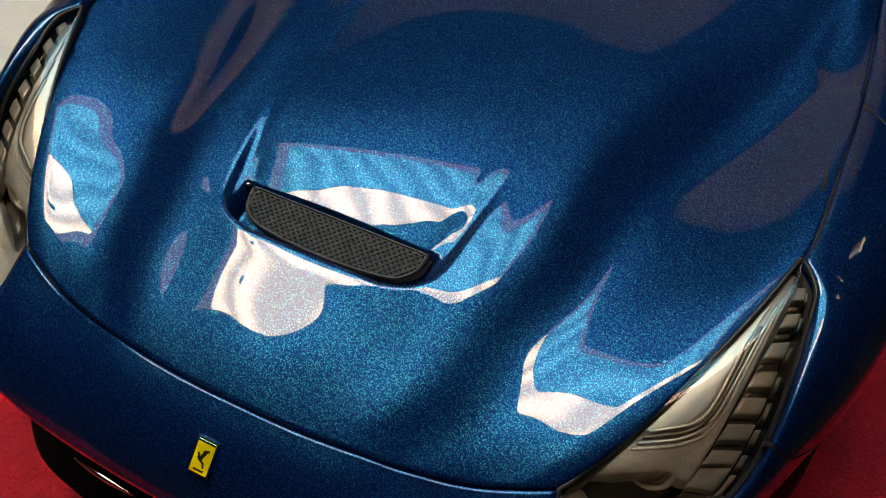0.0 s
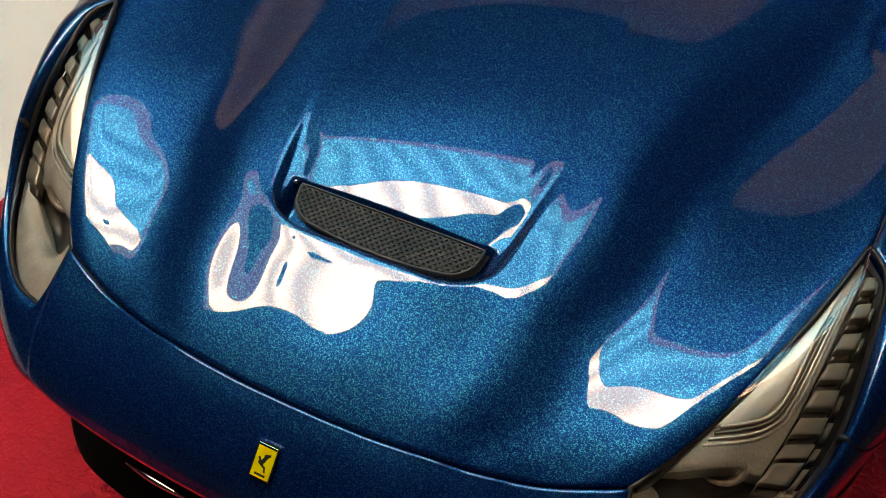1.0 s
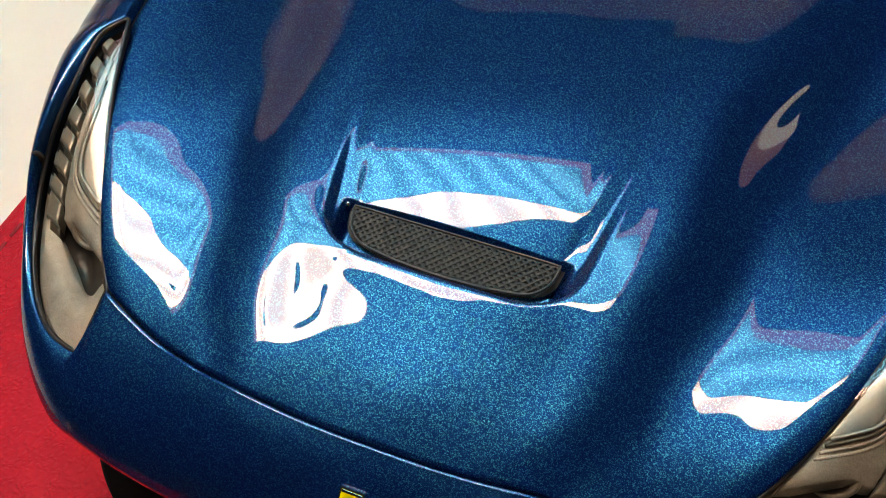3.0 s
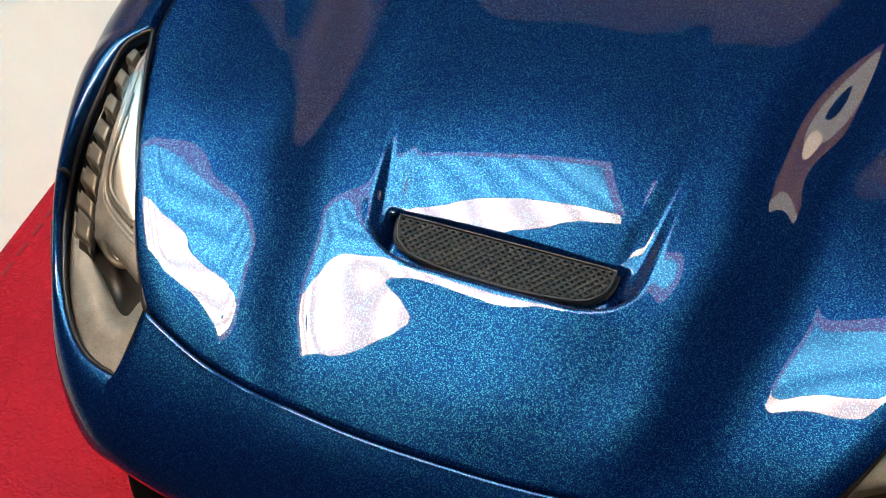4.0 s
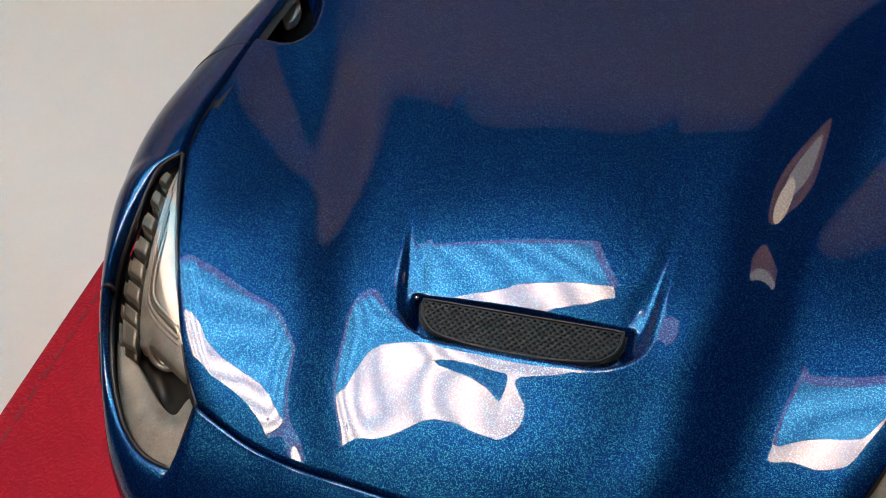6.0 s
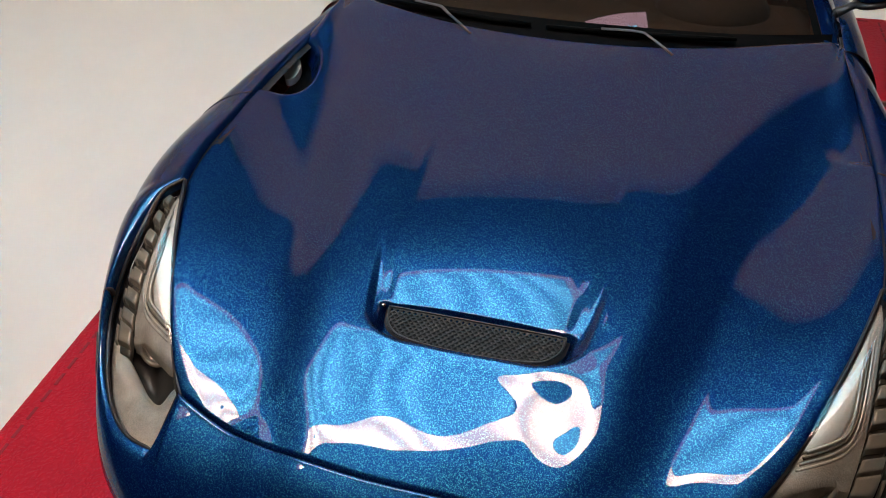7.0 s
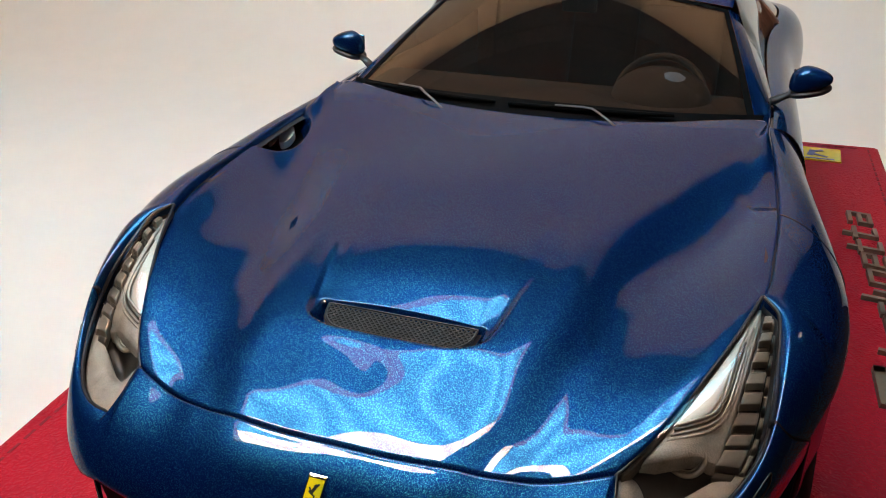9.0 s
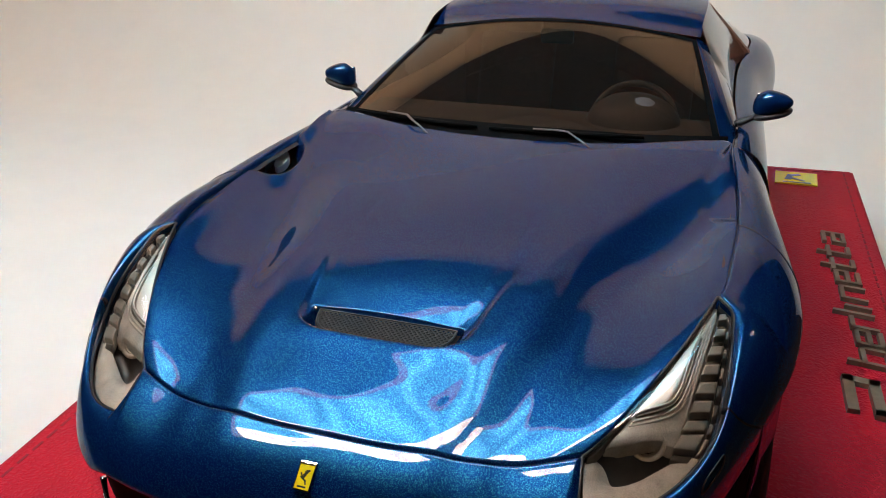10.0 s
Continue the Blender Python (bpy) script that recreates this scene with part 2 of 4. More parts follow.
def tube(name, pts, radius, material, parent, label="", sides=8, closed=False, flat=1.0):
    """A round bar along points; radius may be a list; flat squeezes it in z."""
    pts = [Vector(p) for p in pts]
    n = len(pts)
    verts, faces = [], []
    for i, p in enumerate(pts):
        a = pts[(i - 1) % n] if closed or i else p
        b = pts[(i + 1) % n] if closed or i < n - 1 else p
        d = (b - a).normalized()
        u = d.cross(Vector((0, 0, 1)))
        u = u.normalized() if u.length > 1e-4 else Vector((1, 0, 0))
        w = u.cross(d)
        r = radius[i] if isinstance(radius, (list, tuple)) else radius
        for k in range(sides):
            c = 2 * math.pi * k / sides
            verts.append(p + u * (r * math.cos(c)) + w * (r * flat * math.sin(c)))
    for i in range(n if closed else n - 1):
        for k in range(sides):
            faces.append((i * sides + k, i * sides + (k + 1) % sides, ((i + 1) % n) * sides + (k + 1) % sides, ((i + 1) % n) * sides + k))
    if not closed:
        faces.append(tuple(range(sides))[::-1])
        faces.append(tuple((n - 1) * sides + k for k in range(sides)))
    return link_mesh(name, verts, faces, material, parent, label)


def ring_mesh(name, prof, sides, material, parent, m, label=""):
    v, f = [], []
    n = len(prof)
    for k in range(sides):
        t = 2 * math.pi * k / sides
        for r, h in prof:
            v.append(tuple(m @ Vector((r * math.cos(t), r * math.sin(t), h))))
    for k in range(sides):
        for i in range(n - 1):
            f.append((k * n + i, k * n + i + 1, ((k + 1) % sides) * n + i + 1, ((k + 1) % sides) * n + i))
    return link_mesh(name, v, f, material, parent, label)


# ---- setting: sweep, room shell, tent roof ----
GROUND = -2.0      # top of the display base
TABLE = -30.0      # table under the base


def build_setting():
    # white sweep: flat table, curve, leaning back wall
    ys, zs = [-55.0, 215.0, 250.0, 290.0, 330.0], [TABLE] * 5
    for k in range(1, 15):
        a = math.radians(82) * k / 14
        ys.append(330 + 130 * math.sin(a))
        zs.append(TABLE + 130 * (1 - math.cos(a)))
    ys.append(ys[-1] + (BACK_TOP - zs[-1]) * math.tan(math.radians(8)))
    zs.append(BACK_TOP)
    lift = lambda x, z: 0.4 * max(0.0, -x - 330) * max(0.0, z - 120) / (BACK_TOP - 120)
    g = np.array([[(x, y, z + lift(x, z)) for x in np.linspace(-1650, np.interp(y, [215, 330], [104, 215]), 24)] for y, z in zip(ys, zs)])
    ob = sheet("backdrop", g, PAPER, None, flip=True)
    solid = ob.modifiers.new("thick", "SOLIDIFY")
    solid.thickness, solid.offset = 0.002, -1
    tagged(ob, "white paper sweep curving up behind the base", "backdrop", kind="structure")
    bm = bmesh.new()
    box_bm(bm, (-600, 150, TABLE - 27), (2200, 1100, 46), bevel=4)
    tagged(part("table_top", bm, DARK_WOOD, None, smooth=False), "dark brown wooden table top", "table", kind="structure")
    # room
    for name, c, s in (("floor", (-600, 150, TABLE - 62), (2400, 1300, 20)), ("ceiling", (-600, 150, 1100), (2400, 1300, 20)),
                       ("wall_north", (-600, 810, 510), (2400, 20, 1180)), ("wall_south", (-600, -510, 510), (2400, 20, 1180)),
                       ("wall_east", (610, 150, 510), (20, 1280, 1180)), ("wall_west", (-1810, 150, 510), (20, 1280, 1180))):
        bm = bmesh.new()
        box_bm(bm, c, s)
        ob = part(name, bm, ROOM, None, smooth=False)
        tagged(ob, "dim plain room " + name.split("_")[0], name.split("_")[0], kind="structure")


BACK_TOP = 562.0
build_setting()


def build_tent_light():
    """A slack lit fabric hung over the car, its bright front edge narrowing to one end."""
    lamp = thing("tent_light", "softly lit pale blue fabric panel with bright front edge", "light panel", (0, 0, PANEL_Z))

    def cloth(name, low, high, x0, x1, z, mat, label, h=2.0, n=60, wave=0.0):
        """A flat cloth between two lines y(x), with slanted ends and a slightly uneven edge."""
        ring = []
        for line, ends in ((low, (0, 1)), (high, (1, 0))):
            for t in np.linspace(ends[0], ends[1], n):
                y = line[0] + line[1] * (x0 + (x1 - x0) * t)
                x = x0 + (x1 - x0) * t - 0.25 * y
                y = line[0] + line[1] * x + wave * (math.sin(x / 11.0) + 0.6 * math.sin(x / 4.3 + 1.0))
                ring.append((x, y))
        k = len(ring)
        v = [(x, y, z + dz) for dz in (-h / 2, h / 2) for x, y in ring]
        f = [tuple(range(k))[::-1], tuple(range(k, 2 * k))] + [(i, (i + 1) % k, k + (i + 1) % k, k + i) for i in range(k)]
        return link_mesh(name, v, f, mat, lamp, label, smooth=False)
    back, fold, front = (202, 0.31), (68, 0.22), (37, 0.35)
    left, right = -322, 100
    cloth("diffuser", (fold[0] + 0.5, fold[1]), (back[0] - 13, back[1]), left + 26, right - 14, 0, glow("lit_blue_fabric", (0.09, 0.56, 0.86), PANEL_POWER, 0.42), "pale blue lit fabric with soft folds")
    cloth("lamp_strip", front, (fold[0] - 0.5, fold[1]), left + 26, right - 8, 0, glow("bright_white_edge", (1.0, 0.87, 0.70), STRIP_POWER, 0.4), "bright warm white front edge", wave=0.6)
    border = glow("dull_lit_hem", (0.70, 0.50, 0.66), BORDER_POWER)
    cloth("hem", (back[0] - 12.5, back[1]), back, left + 26, right - 14, 0, border, "dull mauve fabric hem")
    cloth("hem", (fold[0], fold[1]), back, right - 13.5, right, 0, border, "dull mauve fabric hem")
    cloth("hem", front, back, left, left + 25.5, 0, border, "dull mauve fabric hem")
    cloth("top_cover", (front[0] - 6, front[1]), (back[0] + 6, back[1]), left - 6, right + 6, 5, BLACK, "dark backing sheet", h=3)
    # black boss added to give a dark spot in the edge's reflection
    bm = bmesh.new()
    bmesh.ops.create_cone(bm, cap_ends=True, segments=24, radius1=3.8, radius2=4.6, depth=5)
    bmesh.ops.translate(bm, vec=(-235, -16, -4), verts=bm.verts)
    part("dark_boss", bm, BLACK, lamp, "dark round boss below the bright edge")
    for px, py in ((-230, 60), (40, 130)):
        tube("hanger", [(px, py, 8), (px, py, 1088 - PANEL_Z)], 3, BLACK, lamp, "thin dark hanging rod")


def build_fill_bar(y, z, power):
    """An added, unseen fill bar that brightens the sweep, shielded from the car."""
    lamp = thing("fill_bar", "added unseen warm fill bar behind a shield, brightening the paper", "lamp", (-650, y, z), "bar lamps over the sweep")
    for name, dy, dz, sy, sz, mat, label in (("fill_light", 0, 0, 4, 26, glow("warm_fill", (1.0, 0.735, 0.455), power), "warm glowing fill bar"),
                                             ("fill_shield", -8, -22, 4, 80, MATT_BLACK, "dark shield")):
        bm = bmesh.new()
        box_bm(bm, (0, dy, dz), (1900, sy, sz), bevel=0.8)
        part(name, bm, mat, lamp, label, smooth=False)
    for px in (-953, 953):
        bm = bmesh.new()
        box_bm(bm, (px, -1, -22), (4, 18, 80), bevel=0.8)
        part("end_cap", bm, MATT_BLACK, lamp, "dark end cap", smooth=False)
    for px in (-800, 0, 800):
        tube("hanger", [(px, -4, 12), (px, -4, 1092 - z)], 3, BLACK, lamp, "thin dark hanging rod")


def build_side_glow():
    """A glowing brown face with white rims beside the sweep, its lamp form assumed."""
    # stands for an unseen source known only by its reflection in the paint
    lamp = thing("side_glow", "small brown glowing source with white rim beside sweep, lamp form assumed", "lamp", (300, 260, TABLE - 4))
    for name, c, s, mat, label in (("shade", (6, 2, 310), (12, 18, 60), glow("brown_glow_face", (0.80, 0.46, 0.30), 3.2, 0.2), "dull brown glowing face"),
                                   ("rim", (4, -9, 310), (14, 4, 60), glow("white_rim", (0.9, 0.93, 0.85), 6.5), "bright white rim"),
                                   ("rim", (4, 0, 274), (14, 22, 12), glow("white_foot_rim", (1.0, 0.93, 0.75), 14.0), "bright white rim"),
                                   ("stem", (10, 0, 154), (12, 16, 228), BLACK, "dark upright stem"),
                                   ("foot", (10, 0, 20), (50, 70, 40), BLACK, "dark foot")):
        bm = bmesh.new()
        box_bm(bm, c, s, bevel=2)
        part(name, bm, mat, lamp, label, smooth=False)


build_tent_light()
build_side_glow()
build_fill_bar(236, 462, BAR_POWER)
build_fill_bar(402, 548, TOP_BAR_POWER)


# ---- the model car: lines of the body ----
seam_y = lambda x: 17.9 + 0.0044 * np.abs(x) ** 2 + 2.0e-6 * np.abs(x) ** 4
screen_y = lambda x: 95.6 + 0.0054 * np.abs(x) ** 2
HOOD_X = spl([18, 23.8, 27.4, 37, 49.8, 60, 72, 90, 105], [24, 30.3, 32.9, 37.6, 42.4, 43.2, 43.3, 42.0, 40.0])
ZC = spl([8, 14.2, 18, 24, 31, 40, 50, 60, 72, 85, 96, 106], [28.48, 34.61, 36.66, 39.19, 41.33, 43.09, 44.82, 46.15, 47.34, 48.76, 50.09, 50.96])
VALLEY_X = spl([18, 28, 36, 48, 58, 70, 82, 94, 106], [16.53, 18.21, 20.41, 21.58, 24.04, 28.95, 33.37, 37.79, 40.86])
CREST_X = lambda y: HOOD_X(y) + 0.4
PLATEAU = spl([18, 30, 40, 50, 60, 70, 80, 94, 106], [1.37, 2.66, 3.0, 3.66, 4.14, 3.83, 2.53, 1.62, 1.87])
BULGE = spl([18, 24, 30, 40, 50, 60, 72, 80, 90, 106], [-0.96, -0.05, 1.17, 2.92, 4.58, 5.41, 4.44, 2.86, 1.52, 0.52])
ROOF_Z = spl([37.8, 38.6, 40, 43, 48, 55, 62, 72, 80], [42.81, 43.12, 43.65, 44.71, 45.92, 47.03, 47.67, 48.2, 49.17])
ROOF_X = spl([36, 37.8, 49, 60, 75], [10.3, 10.4, 11.9, 12.8, 13.5])
RIM_X = spl([30, 33, 36, 42, 48, 60, 75], [9.0, 11.0, 12.1, 13.2, 14.2, 15.4, 16.0])
LIP_Y = 37.8


def inlet_reach(a, y):
    """1 on the rim of the D-shaped air opening at the bonnet's rear edge, less inside."""
    return np.hypot((a - 44.2) / 7.7, (y - 80.5) / np.where(y < 80.5, 6.6, 12.0))


# gentle swells of the bonnet: one lengthwise curve for each line across (0 middle, 1 valley, 2 edge)
SWELL_AT, SWELL_Y = [0, 0.45, 0.75, 1.0, 1.25, 1.6, 2.0], [18, 22, 26, 30, 34, 38, 43, 50, 58, 68, 80, 92]
SWELLS = [spl(SWELL_Y, k) for k in (
    [0.81, 0.57, 0.21, 0.22, 0.51, 0.57, 0.64, 0.83, 1.35, 1.43, 1.3, 0.83],
    [0.42, 0.21, 0.02, 0.11, 0.51, 0.36, 1.16, 1.03, 0.97, 0.93, 0.81, 0.66],
    [-0.06, -0.19, -0.45, -0.35, -0.02, 0.23, 0.34, 0.35, 0.43, 0.54, 0.47, 0.61],
    [-0.25, -0.3, -0.13, -0.06, 0.02, 0.35, 0.79, 0.89, 0.58, 0.26, 0.41, 0.88],
    [0.01, 0.04, 0.11, 0.24, 0.3, 0.4, 0.51, 0.63, 0.2, -0.07, 0.04, 0.9],
    [-0.07, 0.02, 0.15, 0.2, 0.33, 0.31, 0.29, -0.1, -0.45, -0.72, -0.37, 0.98],
    [0.38, 0.43, 0.51, 0.53, 0.52, 0.42, 0.0, -0.29, -0.6, -0.55, -0.38, -0.08],
)]
ACROSS = [spl([-0.75, -0.45] + SWELL_AT, [float(i == k) for i in (2, 1, 0, 1, 2, 3, 4, 5, 6)]) for k in range(7)]


def swell(a, y, xv, xc):
    v = np.clip(np.where(a < xv, a / xv, 1 + (a - xv) / np.maximum(xc - xv, 1)), 0, 2.05)
    y = np.clip(y, 17, 97)
    return sum(f(v) * g(y) for f, g in zip(ACROSS, SWELLS))


def hood_z(x, y):
    a = np.abs(x)
    xv, xc = VALLEY_X(y), CREST_X(y)
    t = np.clip((a - xv) / (xc - xv), 0, 1.1)
    z = ZC(y) - PLATEAU(y) * sstep((a / xv - 0.694) / 0.666) + 0.068 * (a / xv).clip(0, 1) ** 2 + BULGE(y) * t ** 2.15 * (2 - t)
    z = z - 0.5 * np.clip((a - xc + 3.0) / 3.0, 0, 1.3) ** 2
    z = z + swell(a, y, xv, xc)
    # fuller nose in the middle
    z = z - 0.03 * np.maximum(31 - y, 0) * np.exp(-(a / 10.0) ** 4)
    # hump before the air opening beside the screen
    z = z + np.where(x < 0, 0.03, 0.2) * np.exp(-((a - 40.5) / 4.5) ** 2 - ((y - 69.5) / 5.0) ** 2)
    z = z - np.where(x < 0, 4.6, 0.5) * sstep((1.0 - inlet_reach(a, y)) / 0.42)
    # dip round the scoop
    corner = np.minimum(1, np.maximum(0, (y - 32.4) / 3.2))
    rim = RIM_X(y) * np.sqrt(np.clip(1 - (1 - corner) ** 2 * 0.55, 0, 1))
    inside = sstep((rim - a) / 1.5 + 0.5) * sstep((y - 32.2) / 1.1) * (1 - sstep((y - 37.5) / 15))
    z = z - (0.75 + 1.9 * sstep((11.6 - a) / 1.5) * sstep((y - 32.6) / 1.2) * (1 - sstep((y - 37.6) / 0.4))) * inside
    # scoop roof
    w = sstep((ROOF_X(y) - a) / 1.3 + 0.5) * (y >= LIP_Y - 1e-6) * (1 - sstep((y - 47.9) / 24.7))
    crown = 0.77 * (a / 12) ** 2
    return z * (1 - w) + (ROOF_Z(np.clip(y, LIP_Y, 80)) - crown) * w


def flange(g, w=0.13, drop=1.4):
    """Adds a rolled edge all round a grid of points."""
    def ext(g):
        first = g[:1] + (g[:1] - g[1:2]) / np.maximum(np.linalg.norm(g[:1] - g[1:2], axis=-1, keepdims=True), 1e-6) * w
        last = g[-1:] + (g[-1:] - g[-2:-1]) / np.maximum(np.linalg.norm(g[-1:] - g[-2:-1], axis=-1, keepdims=True), 1e-6) * w
        first[..., 2] -= 0.14
        last[..., 2] -= 0.14
        f2, l2 = first.copy(), last.copy()
        f2[..., 2] -= drop
        l2[..., 2] -= drop
        return np.concatenate([f2, first, g, last, l2])
    g = ext(g)
    g = ext(g.transpose(1, 0, 2)).transpose(1, 0, 2)
    return g


car = thing("model_car", "metallic blue scale model sports car on red leather base", "model car")


def build_hood():
    lv = np.concatenate([np.linspace(17.9, LIP_Y - 0.06, 64), np.linspace(LIP_Y, 44, 32)[0:], np.linspace(44.2, 95.6, 140)])
    lat = np.linspace(-1, 1, 281)
    yy, aa = np.meshgrid(lv, lat, indexing="ij")
    y = yy.copy()
    front = 1 - sstep((yy - 17.9) / 16)
    rear = sstep((yy - 72) / 23.6)
    for _ in range(8):
        x = aa * HOOD_X(y)
        y = yy + front * (seam_y(x) - 17.9) + rear * (screen_y(x) - 95.6)
    # the roof lip must stay a clean step
    y = np.where((yy > 34) & (yy < 44), yy, y)
    x = aa * HOOD_X(y)
    # keep a shut line round the panel
    g = np.stack([x, y, hood_z(x, y)], -1)
    return sheet("hood", flange(g), PAINT, car, "glossy blue bonnet with raised scoop", flip=True)


hood = build_hood()

# outer lines: s runs from the nose along seam, lamp and wing to the screen
LAMP_OUT = dict(u=[0, 0.09, 0.17, 0.23, 0.33, 0.42, 0.5, 0.6, 0.71, 0.87, 0.95, 1.0],
                x=[31.0, 35.0, 38.4, 40.5, 43.0, 44.6, 45.2, 45.3, 45.1, 44.8, 44.0, 42.6],
                y=[17.7, 18.8, 21.4, 23.9, 28.0, 31.7, 34.4, 37.8, 41.6, 46.6, 48.5, 50.0],
                z=[33.3, 33.2, 33.5, 34.0, 35.2, 36.7, 38.3, 40.8, 43.0, 45.3, 46.0, 46.4])
OUT = [spl(LAMP_OUT["u"], LAMP_OUT[k]) for k in "xyz"]
IN = [spl([0, 0.12, 0.4, 0.7, 1], k) for k in ([30.3, 32.2, 36.3, 39.7, 42.4], [23.7, 26.6, 34.3, 42.0, 49.9], [36.9, 38.1, 41.2, 44.0, 46.4])]
C_S = [0, 1, 2, 3, 3.6, 4.6, 5.6, 6.6, 7.6, 8.2, 9, 10, 11, 12, 13]
CON = [spl(C_S, k) for k in ([0, 10, 20, 29.5, 33.0, 38, 41.5, 44.9, 47.6, 50, 52.7, 54.2, 53.2, 50.6, 48.4],
                             [8.7, 8.95, 9.7, 11.2, 12.6, 16.6, 21.6, 28, 33.8, 40, 49, 61, 73, 89, 105],
                             [24, 24, 24, 24.5, 25, 26.5, 28.5, 31, 33, 34.5, 36, 37, 37, 37, 37])]
GAPW = 0.28


def inner_line(s):
    """Inner edge of bumper and wing."""
    s = np.asarray(s, float)
    xs = s / 3 * 30.3
    p1 = np.stack([xs, seam_y(xs) - GAPW, hood_z(xs, seam_y(xs)) - 0.05], -1)
    t = np.clip((s - 3) / 0.6, 0, 1)[:, None]
    a, b = np.array([30.3, seam_y(30.3) - GAPW, 36.7]), np.array([31.0, 17.6, 33.2])
    p2 = a * (1 - t) + b * t
    u = np.clip((s - 3.6) / 5.4, 0, 1)
    p3 = np.stack([f(u) for f in OUT], -1)
    y = 50 + np.clip((s - 9) / 4, 0, 1) * 55
    x4 = HOOD_X(y) + GAPW
    z4 = spl([50, 60, 72, 80, 90, 105], [46.4, 47.5, 47.7, 48.2, 48.9, 49.6])(y)
    p4 = np.stack([x4, y, z4], -1)
    s = s[:, None]
    return np.where(s <= 3, p1, np.where(s <= 3.6, p2, np.where(s <= 9, p3, p4)))


RISE = spl([0, 2, 3, 3.6, 5, 6.5, 8, 9, 10, 11.5, 13], [0.405, 0.41, 0.40, 0.15, -0.05, -0.10, -0.25, -0.12, -0.02, -0.12, -0.25])


def wing_grid(s, rows=26, low=10.0):
    """Skin from the inner line over the shoulder to the widest line and down."""
    i, c = inner_line(s), np.stack([f(s) for f in CON], -1)
    n = c - i
    flat = n * [1, 1, 0]
    ln = np.linalg.norm(flat, axis=-1, keepdims=True)
    p1 = i + flat * 0.5
    p1[:, 2] = i[:, 2] - np.abs(RISE(s)) * ln[:, 0] * 0.5 * np.where(RISE(s) > 0, 1, -0.6)
    p2 = c + np.array([0, 0, 1]) * ((0.52 + 0.07 * (1 - sstep((s - 2.5) / 1.5)))[:, None] * (i[:, 2:3] - c[:, 2:3])) - flat * 0.02
    g = []
    for t in np.linspace(0, 1, rows):
        g.append((1 - t) ** 3 * i + 3 * t * (1 - t) ** 2 * p1 + 3 * t * t * (1 - t) * p2 + t ** 3 * c)
    out = flat / np.maximum(ln, 1e-6)
    for k, (inn, f) in enumerate(((0.15, 0.25), (0.6, 0.5), (1.3, 0.75), (2.2, 1.0))):
        q = c - out * inn
        q[:, 2] = c[:, 2] + (low - c[:, 2]) * f
        g.append(q)
    return np.array(g).transpose(1, 0, 2)


def lean_seam(s, rows=26, low=10.0):
    """The same skin with its cross lines leaning back round the bumper's rear seam."""
    dense = np.linspace(max(s.min() - 0.01, 0), 13, 500)
    g = wing_grid(dense, rows, low(dense) if callable(low) else low)
    lean = 1.9 * np.where(s < SEAM_S, sstep((s - 4.0) / (SEAM_S - 4.0)), 1 - sstep((s - SEAM_S) / 4.2))
    out = np.zeros((len(s), g.shape[1], 3))
    for j in range(g.shape[1]):
        q = s + lean * min(j / (rows - 1), 1.0)
        for k in range(3):
            out[:, j, k] = np.interp(q, dense, g[:, j, k])
    return out


SEAM_S = 6.25


def mirror(g):
    return g * [-1, 1, 1]


def nose_foot(s):
    """Height of the bumper's lower edge, which climbs round the corners."""
    return 20.2 + 5.0 * sstep((s - 2.8) / 2.2)


